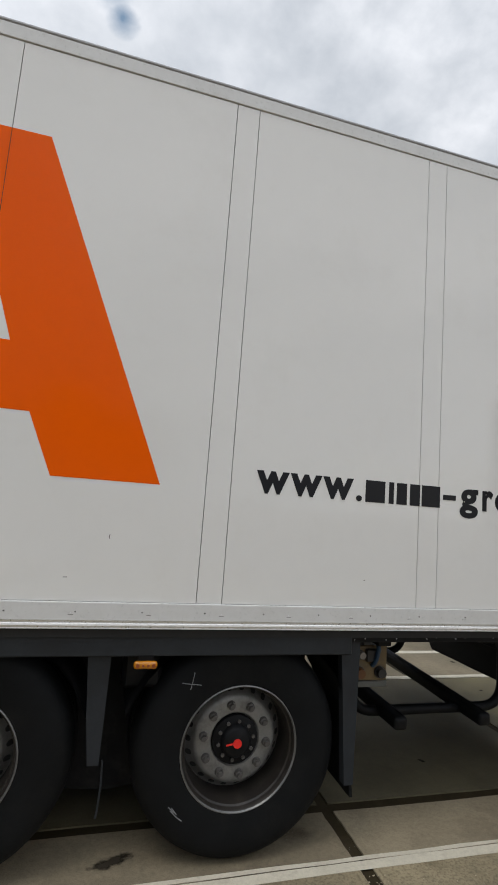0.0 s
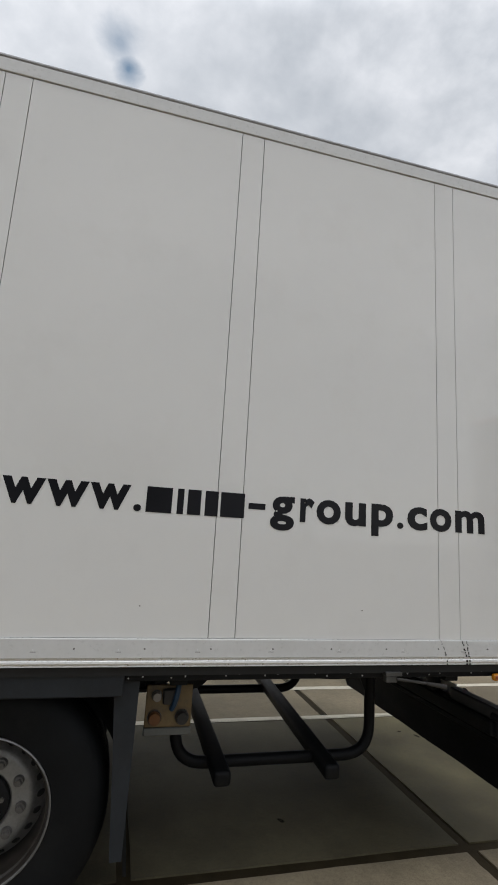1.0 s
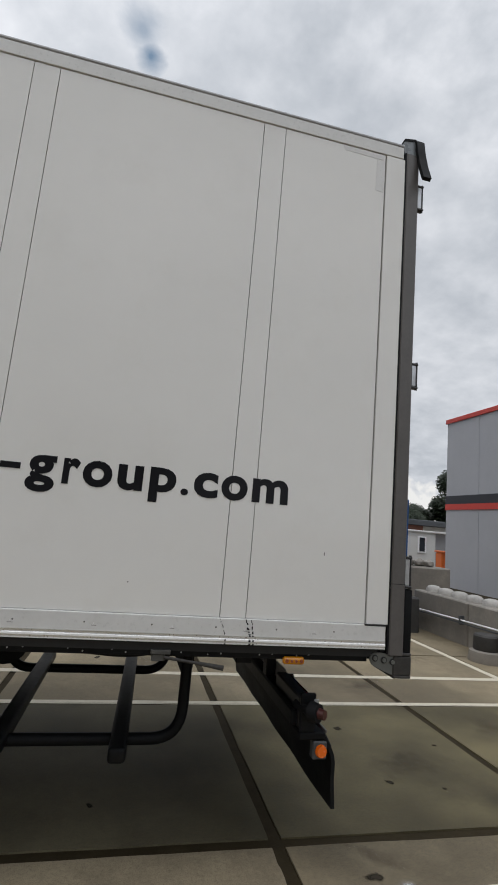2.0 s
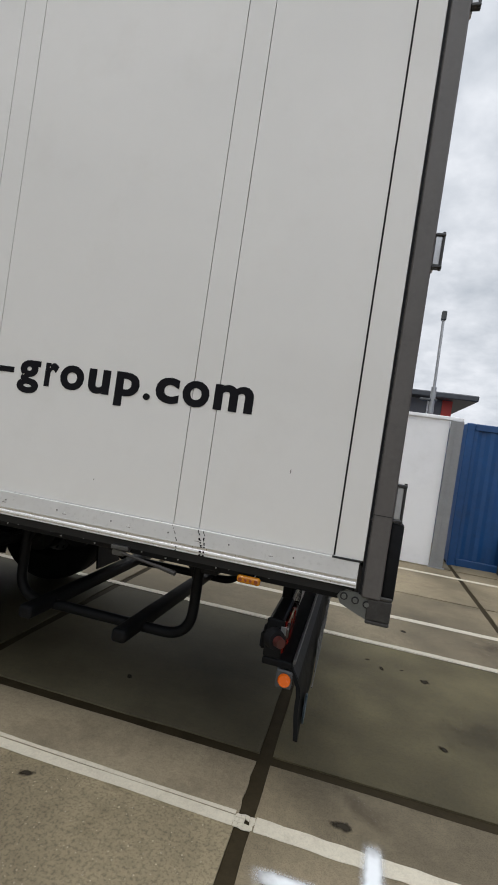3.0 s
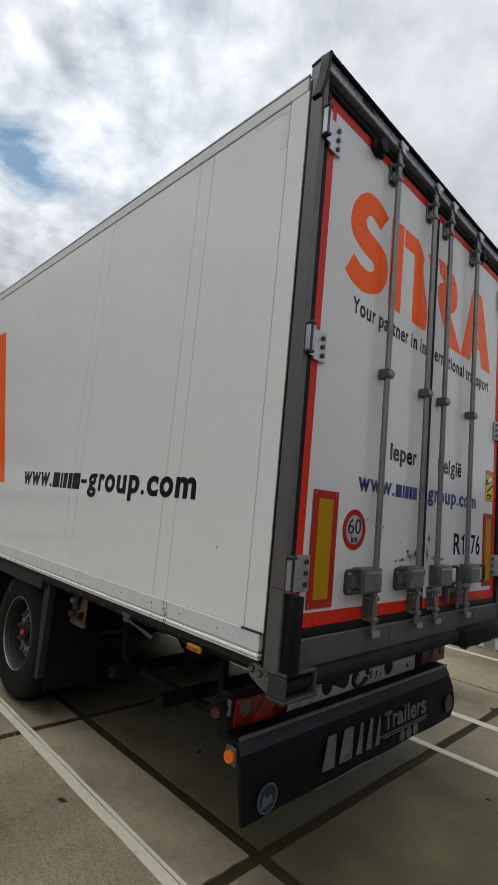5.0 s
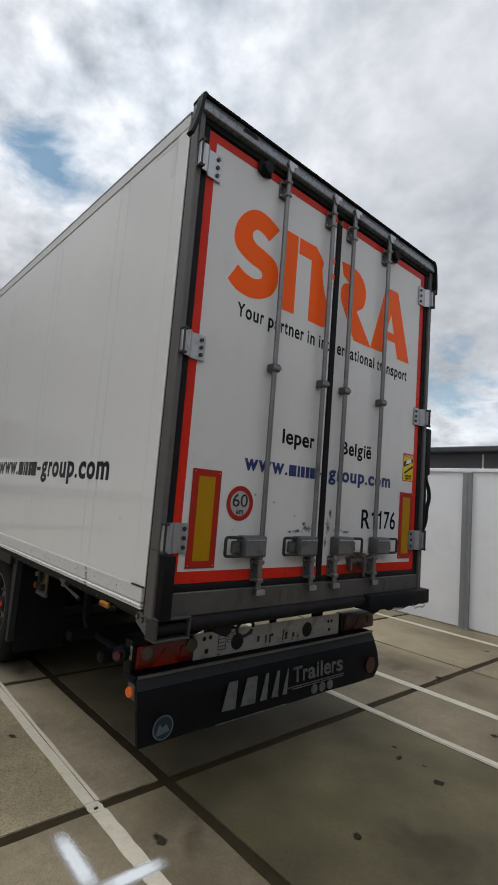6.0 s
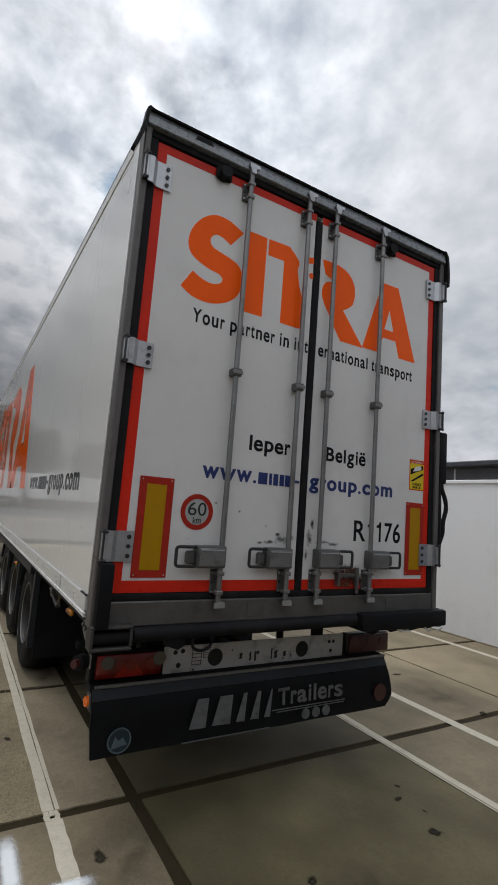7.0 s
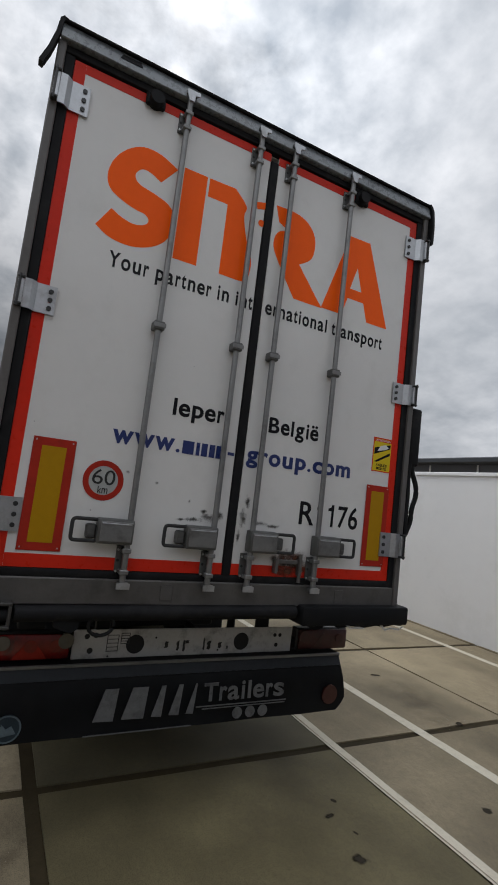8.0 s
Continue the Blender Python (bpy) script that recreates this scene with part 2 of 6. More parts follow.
M = {
    "panel": material("white_panel_gelcoat", (0.69, 0.682, 0.66), 0.04, vary=0.02, scale=1.2, stain=(0.57, 0.55, 0.51), stain_amount=0.18, stain_scale=2.5, bump=0.008, bump_scale=3.0, rough_vary=0.02),
    "door_white": material("white_door_paint", (0.62, 0.612, 0.598), 0.22, vary=0.025, scale=2.0, stain=(0.46, 0.45, 0.43), stain_amount=0.25, stain_scale=3.0),
    "white_rail": material("white_aluminium_rail", (0.585, 0.582, 0.57), 0.3, vary=0.05, scale=9.0, stain=(0.4, 0.38, 0.34), stain_amount=0.16, stain_scale=6.0),
    "rail_edge": material("dull_grey_rail_edge", (0.3, 0.3, 0.305), 0.4, metal=0.3, vary=0.12, scale=9.0),
    "bare_alu": material("bare_aluminium", (0.72, 0.72, 0.73), 0.3, metal=1.0, vary=0.1, scale=14.0),
    "orange": material("orange_film", (0.8, 0.105, 0.002), 0.12, vary=0.03, scale=2.0, spec=0.1, rough_vary=0.03),
    # the same orange film, its colour raised to look brighter on the doors
    "orange_rear": material("raised_orange_film", (0.92, 0.112, 0.005), 0.3, vary=0.04, scale=3.0, spec=0.12, rough_vary=0.05),
    "red": material("red_film", (0.56, 0.024, 0.010), 0.3, vary=0.08, scale=5.0, stain=(0.22, 0.03, 0.02), stain_amount=0.3, spec=0.15),
    "board_red": material("dull_red_reflective_film", (0.33, 0.022, 0.012), 0.4, vary=0.12, scale=9.0, stain=(0.16, 0.02, 0.014), stain_amount=0.4, stain_scale=6.0, spec=0.15),
    "yellow": material("yellow_reflective_film", (0.36, 0.19, 0.003), 0.45, vary=0.06, scale=30.0, spec=0.15),
    "black_ink": material("black_lettering_film", (0.012, 0.012, 0.014), 0.15, vary=0.1, spec=0.14, rough_vary=0.03),
    "blue_ink": material("dark_blue_lettering_film", (0.014, 0.028, 0.125), 0.3, vary=0.1),
    "white_ink": material("worn_white_lettering", (0.115, 0.118, 0.12), 0.6, vary=0.3, scale=25.0, stain=(0.04, 0.04, 0.042), stain_amount=0.9, stain_scale=11.0),
    "gap": material("dark_gap", (0.02, 0.02, 0.02), 0.9, vary=0.1),
    "rubber": material("black_rubber_seal", (0.009, 0.009, 0.010), 0.65, vary=0.3, scale=12.0, stain=(0.04, 0.038, 0.035), stain_amount=0.35, stain_scale=7.0, spec=0.14),
    "tyre": material("tyre_rubber", (0.0052, 0.0057, 0.0063), 0.68, vary=0.35, scale=7.0, stain=(0.013, 0.0128, 0.012), stain_amount=0.5, stain_scale=4.0, bump=0.15, bump_scale=90.0, spec=0.14),
    "post": material("grey_painted_frame", (0.088, 0.081, 0.077), 0.45, vary=0.14, scale=8.0, stain=(0.045, 0.042, 0.04), stain_amount=0.5, stain_scale=5.0),
    "sill": material("dirty_steel_sill", (0.078, 0.073, 0.069), 0.5, metal=0.2, vary=0.18, scale=9.0, stain=(0.03, 0.027, 0.024), stain_amount=0.6, stain_scale=6.0),
    "header": material("blue_grey_header_sheet", (0.15, 0.168, 0.182), 0.28, vary=0.18, scale=5.0, stain=(0.035, 0.038, 0.04), stain_amount=0.6, stain_scale=3.5),
    "galv": material("galvanised_steel", (0.44, 0.45, 0.465), 0.38, metal=0.85, vary=0.14, scale=14.0, stain=(0.2, 0.19, 0.17), stain_amount=0.5, stain_scale=8.0),
    "rod": material("grey_zinc_rod", (0.19, 0.19, 0.187), 0.4, metal=0.6, vary=0.16, scale=12.0, stain=(0.07, 0.065, 0.06), stain_amount=0.55, stain_scale=8.0),
    "handle": material("handle_casting", (0.095, 0.095, 0.092), 0.45, metal=0.5, vary=0.18, scale=16.0, stain=(0.05, 0.047, 0.044), stain_amount=0.55, stain_scale=9.0),
    "chassis": material("black_chassis_paint", (0.007, 0.0075, 0.0085), 0.5, vary=0.35, scale=6.0, stain=(0.018, 0.016, 0.014), stain_amount=0.5, stain_scale=5.0, spec=0.14),
    "bumper": material("black_rubber_apron", (0.006, 0.0065, 0.0075), 0.6, vary=0.35, scale=4.0, stain=(0.014, 0.014, 0.014), stain_amount=0.5, stain_scale=3.5, bump=0.1, bump_scale=12.0, spec=0.14),
    "dusty_lens": material("dusty_red_lens", (0.045, 0.010, 0.008), 0.4, vary=0.3, scale=30.0),
    "plate": material("dirty_white_steel_plate", (0.5, 0.5, 0.48), 0.45, vary=0.12, scale=8.0, stain=(0.12, 0.11, 0.1), stain_amount=0.75, stain_scale=9.0),
    "disc_grey": material("dirty_white_speed_disc", (0.34, 0.35, 0.34), 0.5, vary=0.1, scale=10.0, stain=(0.2, 0.2, 0.18), stain_amount=0.5, stain_scale=9.0),
    "rim": material("worn_steel_wheel", (0.2, 0.195, 0.185), 0.42, metal=0.3, vary=0.26, scale=14.0, stain=(0.07, 0.06, 0.05), stain_amount=0.7, stain_scale=9.0),
    "barrel": material("rusty_dark_rim_barrel", (0.016, 0.013, 0.0105), 0.5, metal=0.1, vary=0.5, scale=12.0, stain=(0.055, 0.046, 0.038), stain_amount=0.6, stain_scale=7.0),
    "lip_white": material("bright_white_lip", (0.8, 0.8, 0.79), 0.28, vary=0.05, scale=9.0),
    "chalk": material("chalk_scratch", (0.2, 0.205, 0.21), 0.8, vary=0.4, scale=60.0),
    "emitter": material("dark_amber_emitter", (0.22, 0.05, 0.008), 0.3, vary=0.2),
    "dusty_red": material("dusty_dark_red_lamp", (0.055, 0.010, 0.008), 0.45, vary=0.4, scale=14.0, coat=0.1, stain=(0.03, 0.02, 0.018), stain_amount=0.7, stain_scale=9.0),
    "bracket": material("pale_painted_bracket", (0.1, 0.103, 0.095), 0.5, vary=0.14, scale=12.0, stain=(0.08, 0.078, 0.07), stain_amount=0.5, stain_scale=9.0),
    "pale_block": material("pale_cast_stud", (0.36, 0.345, 0.32), 0.75, vary=0.25, scale=5.0, stain=(0.3, 0.28, 0.25), stain_amount=0.5),
    "buffer": material("dusty_dark_steel", (0.035, 0.033, 0.031), 0.55, vary=0.3, scale=14.0, stain=(0.075, 0.07, 0.064), stain_amount=0.5, stain_scale=9.0, spec=0.3),
    "pale_blue": material("faded_sticker_print", (0.08, 0.11, 0.13), 0.6, vary=0.3, scale=20.0),
    "grit": material("mixed_grit", (0.3, 0.25, 0.17), 0.8, vary=0.9, scale=60.0, fine=12.0),
    "stay": material("dusty_blue_grey_steel", (0.018, 0.021, 0.025), 0.55, vary=0.25, scale=8.0, stain=(0.012, 0.012, 0.013), stain_amount=0.5, stain_scale=5.0, spec=0.3),
    "sticker": material("dull_blue_sticker", (0.006, 0.018, 0.028), 0.5, vary=0.25, scale=14.0),
    "sticker_yellow": material("bright_yellow_sticker", (0.6, 0.45, 0.012), 0.4, vary=0.05, scale=20.0, spec=0.2),
    "red_bright": material("bright_red_reflector", (0.28, 0.012, 0.006), 0.25, vary=0.2, scale=25.0, spec=0.3),
    "nut": material("rusty_wheel_nut", (0.1, 0.095, 0.09), 0.5, metal=0.4, vary=0.35, scale=40.0),
    "hub": material("oily_black_hub", (0.015, 0.015, 0.016), 0.4, vary=0.35, scale=25.0, stain=(0.06, 0.055, 0.05), stain_amount=0.5, stain_scale=14.0),
    "hub_red": material("red_hub_badge", (0.75, 0.02, 0.015), 0.4, vary=0.08),
    "amber": material("amber_lens", (0.52, 0.19, 0.006), 0.18, vary=0.12, scale=60.0, coat=0.6),
    "orange_lens": material("orange_marker_lens", (0.8, 0.14, 0.007), 0.25, vary=0.05, coat=0.5),
    "red_lens": material("red_lamp_lens", (0.16, 0.006, 0.004), 0.2, vary=0.4, scale=22.0, coat=0.15, stain=(0.025, 0.012, 0.01), stain_amount=0.8, stain_scale=12.0),
    "clear_lens": material("clear_lamp_lens", (0.07, 0.062, 0.057), 0.12, vary=0.2, scale=40.0, coat=0.9),
    "valve_tan": material("dirty_yellow_valve_panel", (0.14, 0.094, 0.04), 0.5, vary=0.3, scale=18.0, stain=(0.06, 0.05, 0.04), stain_amount=0.7, stain_scale=12.0),
    "valve_amber": material("brown_amber_knob", (0.11, 0.04, 0.010), 0.4, vary=0.3, scale=40.0),
    "valve_blue": material("blue_valve_plastic", (0.012, 0.042, 0.085), 0.4, vary=0.2),
    "concrete": material("worn_concrete_slab", (0.316, 0.258, 0.165), 0.68, vary=0.24, scale=1.3, fine=90.0, stain=(0.13, 0.099, 0.065), stain_amount=0.65, stain_scale=1.1, bump=0.16, bump_scale=55.0, random_tone=0.3, speckle=0.27, blotch=0.48, spec=0.25),
    "concrete_lane": material("granular_yellowish_concrete", (0.35, 0.288, 0.18), 0.72, vary=0.16, scale=1.2, fine=60.0, stain=(0.15, 0.117, 0.065), stain_amount=0.85, stain_scale=2.4, bump=0.34, bump_scale=75.0, random_tone=0.12, speckle=0.34, speckle_scale=70.0, blotch=0.4, spec=0.25),
    "concrete_dark": material("dark_worn_concrete_slab", (0.168, 0.140, 0.073), 0.66, vary=0.22, scale=1.1, fine=90.0, stain=(0.08, 0.064, 0.039), stain_amount=0.6, stain_scale=0.9, bump=0.16, bump_scale=55.0, random_tone=0.2, speckle=0.27, blotch=0.5, spec=0.25),
    # darker base colour for the slabs beneath the trailer
    "concrete_darker": material("darker_concrete_slab", (0.116, 0.100, 0.060), 0.66, vary=0.24, scale=1.1, fine=90.0, stain=(0.06, 0.05, 0.033), stain_amount=0.6, stain_scale=0.9, bump=0.16, bump_scale=55.0, random_tone=0.12, speckle=0.2, blotch=0.38, spec=0.2),
    "concrete_strip": material("stained_concrete_strip", (0.285, 0.236, 0.158), 0.68, vary=0.24, scale=1.5, fine=90.0, stain=(0.15, 0.118, 0.08), stain_amount=0.6, stain_scale=1.6, bump=0.16, bump_scale=55.0, random_tone=0.25, speckle=0.22, blotch=0.35, spec=0.25),
    "far_concrete": material("yard_concrete", (0.16, 0.137, 0.108), 0.7, vary=0.25, scale=0.5, fine=60.0, stain=(0.12, 0.1, 0.08), stain_amount=0.5, stain_scale=0.3),
    "joint": material("dark_joint_filler", (0.034, 0.026, 0.014), 0.75, vary=0.3, scale=9.0, bump=0.2, bump_scale=70.0, spec=0.08),
    "line_paint": material("worn_cream_line_paint", (0.58, 0.53, 0.42), 0.6, vary=0.1, scale=5.0, fine=80.0, stain=(0.36, 0.31, 0.23), stain_amount=0.5, stain_scale=12.0, speckle=0.1, spec=0.3),
    "fence_white": material("white_wall_cladding", (0.86, 0.86, 0.87), 0.45, vary=0.025, scale=0.8, stain=(0.68, 0.68, 0.67), stain_amount=0.4, stain_scale=0.9),
    "fence_post": material("grey_steel_post", (0.27, 0.275, 0.28), 0.5, metal=0.3, vary=0.12, scale=5.0),
    "roof_dark": material("dark_grey_fascia", (0.055, 0.06, 0.068), 0.5, vary=0.15, scale=2.0),
    "roof_wall": material("slate_grey_cladding", (0.12, 0.125, 0.14), 0.5, vary=0.12, scale=2.0, random_tone=0.2),
    "hall_grey": material("grey_hall_cladding", (0.395, 0.4, 0.425), 0.55, vary=0.05, scale=1.0, random_tone=0.08),
    "hall_red": material("red_trim", (0.55, 0.05, 0.035), 0.5, vary=0.08),
    "hall_black": material("black_trim", (0.02, 0.021, 0.028), 0.5, vary=0.15),
    "container_blue": material("blue_container_paint", (0.010, 0.066, 0.2), 0.45, vary=0.15, scale=3.0, stain=(0.02, 0.045, 0.11), stain_amount=0.5, stain_scale=2.0),
    "block": material("cast_concrete_block", (0.215, 0.195, 0.168), 0.75, vary=0.22, scale=3.0, stain=(0.15, 0.14, 0.12), stain_amount=0.7, stain_scale=2.0, bump=0.3, bump_scale=25.0, random_tone=0.25),
    "dark_block": material("weathered_dark_block", (0.03, 0.028, 0.026), 0.75, vary=0.3, scale=4.0, stain=(0.06, 0.055, 0.05), stain_amount=0.5),
    "dark_plastic": material("dark_grey_plastic", (0.06, 0.065, 0.068), 0.5, vary=0.2, scale=8.0),
    "cabin": material("off_white_cabin_sheet", (0.62, 0.62, 0.6), 0.5, vary=0.05, scale=2.0),
    "glass_dark": material("dark_window_glass", (0.02, 0.024, 0.03), 0.06, vary=0.1),
    "brick": material("red_brick_wall", (0.2, 0.085, 0.06), 0.8, vary=0.2, scale=10.0),
    "bin_orange": material("orange_plastic_bin", (0.62, 0.13, 0.02), 0.4, vary=0.1),
    "dark_ground": material("dark_ground_strip", (0.05, 0.05, 0.052), 0.8, vary=0.2, scale=2.0, stain=(0.03, 0.03, 0.03), stain_amount=0.4),
    "bark": material("tree_bark", (0.09, 0.07, 0.05), 0.85, vary=0.3, scale=8.0, bump=0.4, bump_scale=30.0),
    "leaf": material("tree_foliage", (0.02, 0.032, 0.014), 0.6, vary=0.55, scale=1.0, fine=30.0),
    "mast": material("galvanised_mast", (0.4, 0.41, 0.42), 0.4, metal=0.7, vary=0.1),
}


def soft_mark(name, colour, rough, mask, strength=1.0, ragged=0.5, grain=9.0, edge=0.5, square=False):
    """Paint or dirt that thins out towards its rim; mask: the two axes in which the mark lies."""
    m = bpy.data.materials.new(name)
    m.use_nodes = True
    n, l = m.node_tree.nodes, m.node_tree.links
    p = n["Principled BSDF"]
    p.inputs["Base Color"].default_value, p.inputs["Roughness"].default_value = (*colour, 1), rough
    p.inputs["Specular IOR Level"].default_value = 0.1
    co, geo = n.new("ShaderNodeTexCoord"), n.new("ShaderNodeNewGeometry")
    mid, keep, size = n.new("ShaderNodeVectorMath"), n.new("ShaderNodeVectorMath"), n.new("ShaderNodeVectorMath")
    mid.operation, keep.operation, size.operation = "SUBTRACT", "MULTIPLY", "LENGTH"
    mid.inputs[1].default_value, keep.inputs[1].default_value = (0.5, 0.5, 0.5), [2.0 * q for q in mask]
    l.new(co.outputs["Generated"], mid.inputs[0])
    l.new(mid.outputs[0], keep.inputs[0])
    at = keep.outputs[0]
    for _ in range(1 if square else 0):
        sq = n.new("ShaderNodeVectorMath")
        sq.operation = "MULTIPLY"
        l.new(at, sq.inputs[0])
        l.new(at, sq.inputs[1])
        at = sq.outputs[0]
    l.new(at, size.inputs[0])
    ns = n.new("ShaderNodeTexNoise")
    ns.inputs["Scale"].default_value, ns.inputs["Detail"].default_value = grain, 5.0
    l.new(geo.outputs["Position"], ns.inputs["Vector"])
    push = n.new("ShaderNodeMath")
    push.operation = "MULTIPLY_ADD"
    l.new(ns.outputs["Fac"], push.inputs[0])
    push.inputs[1].default_value = ragged * 2
    l.new(size.outputs["Value"], push.inputs[2])
    r = n.new("ShaderNodeMapRange")
    r.interpolation_type = "SMOOTHSTEP"
    for key, v in (("From Min", ragged + 1.0 - edge - ragged * 0.45), ("From Max", ragged + 1.0 - ragged * 0.45), ("To Min", strength), ("To Max", 0.0)):
        r.inputs[key].default_value = v
    l.new(push.outputs[0], r.inputs["Value"])
    l.new(r.outputs["Result"], p.inputs["Alpha"])
    return m


M["soft_oil"] = soft_mark("soaked_oil_stain", (0.034, 0.028, 0.020), 0.85, (1, 1, 0), 0.92, 0.65, 17.0, 0.42)
M["soft_darker"] = soft_mark("darker_patch", (0.07, 0.058, 0.044), 0.5, (1, 1, 0), 0.34, 0.8, 5.0, 0.8)
M["soft_spray"] = soft_mark("white_spray_paint", (0.8, 0.82, 0.83), 0.5, (1, 1, 0), 1.0, 0.16, 26.0, 0.85, True)
M["spray_haze"] = soft_mark("thin_white_overspray", (0.75, 0.77, 0.79), 0.6, (1, 1, 0), 0.4, 0.2, 40.0, 0.95, True)
M["soft_dirt"] = soft_mark("grey_door_smudge", (0.05, 0.045, 0.038), 0.7, (0, 1, 1), 0.78, 0.7, 30.0, 0.85)
M["soft_rust"] = soft_mark("rusty_door_stain", (0.10, 0.04, 0.025), 0.7, (0, 1, 1), 0.92, 0.5, 24.0, 0.8)


# ---- mesh helpers ----
def box(bm, x0, x1, y0, y1, z0, z1, bevel=0.0, seg=1):
    vs = [bm.verts.new((x, y, z)) for x in (x0, x1) for y in (y0, y1) for z in (z0, z1)]
    fs = [bm.faces.new([vs[i] for i in f]) for f in ((0, 1, 3, 2), (4, 6, 7, 5), (0, 4, 5, 1), (2, 3, 7, 6), (0, 2, 6, 4), (1, 5, 7, 3))]
    if bevel:
        edges = list({e for f in fs for e in f.edges})
        bmesh.ops.bevel(bm, geom=edges, offset=bevel, segments=seg, affect="EDGES", profile=0.5)
    return bm


def rod(bm, a, b, r, seg=12, r2=None):
    a, b = Vector(a), Vector(b)
    d = b - a
    m = Matrix.Translation((a + b) / 2) @ d.to_track_quat("Z", "Y").to_matrix().to_4x4()
    bmesh.ops.create_cone(bm, cap_ends=True, segments=seg, radius1=r, radius2=r if r2 is None else r2, depth=d.length, matrix=m)
    return bm


def tube(bm, pts, r, seg=10):
    """A round bar along a line of points."""
    pts = [Vector(p) for p in pts]
    rings, side = [], None
    for i, p in enumerate(pts):
        d = (pts[min(i + 1, len(pts) - 1)] - pts[max(i - 1, 0)]).normalized()
        if side is None:
            side = d.orthogonal().normalized()
        side = (side - d * side.dot(d)).normalized()
        up = d.cross(side)
        rings.append([bm.verts.new(p + r * (math.cos(2 * math.pi * k / seg) * side + math.sin(2 * math.pi * k / seg) * up)) for k in range(seg)])
    for a, b in zip(rings, rings[1:]):
        for k in range(seg):
            bm.faces.new((a[k], a[(k + 1) % seg], b[(k + 1) % seg], b[k]))
    bm.faces.new(rings[0][::-1])
    bm.faces.new(rings[-1])
    return bm


def rounded(pts, r, steps=5):
    """The line of points with its inner corners turned into arcs of about radius r."""
    pts = [Vector(p) for p in pts]
    out = [pts[0]]
    for a, b, c in zip(pts, pts[1:], pts[2:]):
        p0, p1 = b + (a - b).normalized() * r, b + (c - b).normalized() * r
        for k in range(steps + 1):
            t = k / steps
            out.append((1 - t) ** 2 * p0 + 2 * t * (1 - t) * b + t * t * p1)
    return out + [pts[-1]]


def lathe(bm, profile, seg=48):
    """Turns (radius, y) pairs about the y axis."""
    rings = [[bm.verts.new((r * math.cos(2 * math.pi * k / seg), y, r * math.sin(2 * math.pi * k / seg))) for k in range(seg)] for r, y in profile]
    for a, b in zip(rings, rings[1:]):
        for k in range(seg):
            bm.faces.new((a[k], a[(k + 1) % seg], b[(k + 1) % seg], b[k]))
    return bm


def prism(bm, pts, to_world, depth):
    """A flat shape of (u, v) points, given thickness along w."""
    back = [bm.verts.new(to_world(u, v, 0)) for u, v in pts]
    front = [bm.verts.new(to_world(u, v, depth)) for u, v in pts]
    bm.faces.new(back[::-1])
    bm.faces.new(front)
    for i in range(len(pts)):
        j = (i + 1) % len(pts)
        bm.faces.new((back[i], back[j], front[j], front[i]))
    return bm


def on_side(u, v, w):
    return Vector((u, -w, v))


def on_rear(u, v, w):
    return Vector((w, u, v))


def mesh_of(name, bm, mat, smooth=None):
    bmesh.ops.recalc_face_normals(bm, faces=bm.faces[:])
    me = bpy.data.meshes.new(name)
    bm.to_mesh(me)
    bm.free()
    me.materials.append(mat)
    if smooth is not None:
        for p in me.polygons:
            p.use_smooth = True
        me.set_sharp_from_angle(angle=radians(smooth))
    return me


def part(name, bm, mat, parent, label="", smooth=35):
    """Links a bmesh, or a ready mesh, as one mesh object under a thing or a part."""
    me = mesh_of(name, bm, mat, smooth) if isinstance(bm, bmesh.types.BMesh) else bm
    ob = new(name, me)
    ob.parent = parent
    if label:
        tagged(ob, label)
    return ob


def thing(name, label, category, group="", kind="", at=(0, 0, 0)):
    ob = new(name)
    ob.empty_display_size = 0.2
    ob.location = at
    return tagged(ob, label, category, group, kind)


def solid(name, bm, mat, label, category, group="", kind="", smooth=35):
    return tagged(new(name, mesh_of(name, bm, mat, smooth)), label, category, group, kind)


def B():
    return bmesh.new()


# advance width, ink left, ink right, ink bottom, ink top of a bold grotesque, in thousandths
GLYPHS = {"w": (778, 10, 769, 0, 532), ".": (278, 64, 214, 0, 146), "-": (333, 27, 306, 215, 345), "g": (611, 40, 553, -217, 546), "r": (389, 64, 373, 0, 546), "o": (611, 34, 578, -14, 546),
          "u": (611, 66, 545, -14, 532), "p": (611, 62, 578, -207, 546), "c": (556, 34, 524, -14, 546), "m": (889, 64, 826, 0, 546), "Y": (667, 15, 653, 0, 718), "a": (556, 29, 527, -14, 546),
          "t": (333, 10, 309, -6, 676), "n": (611, 65, 546, 0, 546), "e": (556, 23, 528, -14, 546), "i": (278, 69, 209, 0, 725), "l": (278, 69, 209, 0, 718), "s": (556, 30, 519, -14, 546),
          "I": (278, 64, 214, 0, 718), "B": (722, 76, 669, 0, 718), "R": (722, 76, 677, 0, 718), "1": (556, 69, 378, 0, 710), "7": (556, 25, 528, 0, 698), "6": (556, 31, 520, -19, 710),
          "0": (556, 32, 524, -19, 710), "k": (556, 69, 562, 0, 718), "T": (611, 14, 598, 0, 718), "\u00eb": (556, 23, 528, -14, 729), " ": (278, 0, 0, 0, 0)}


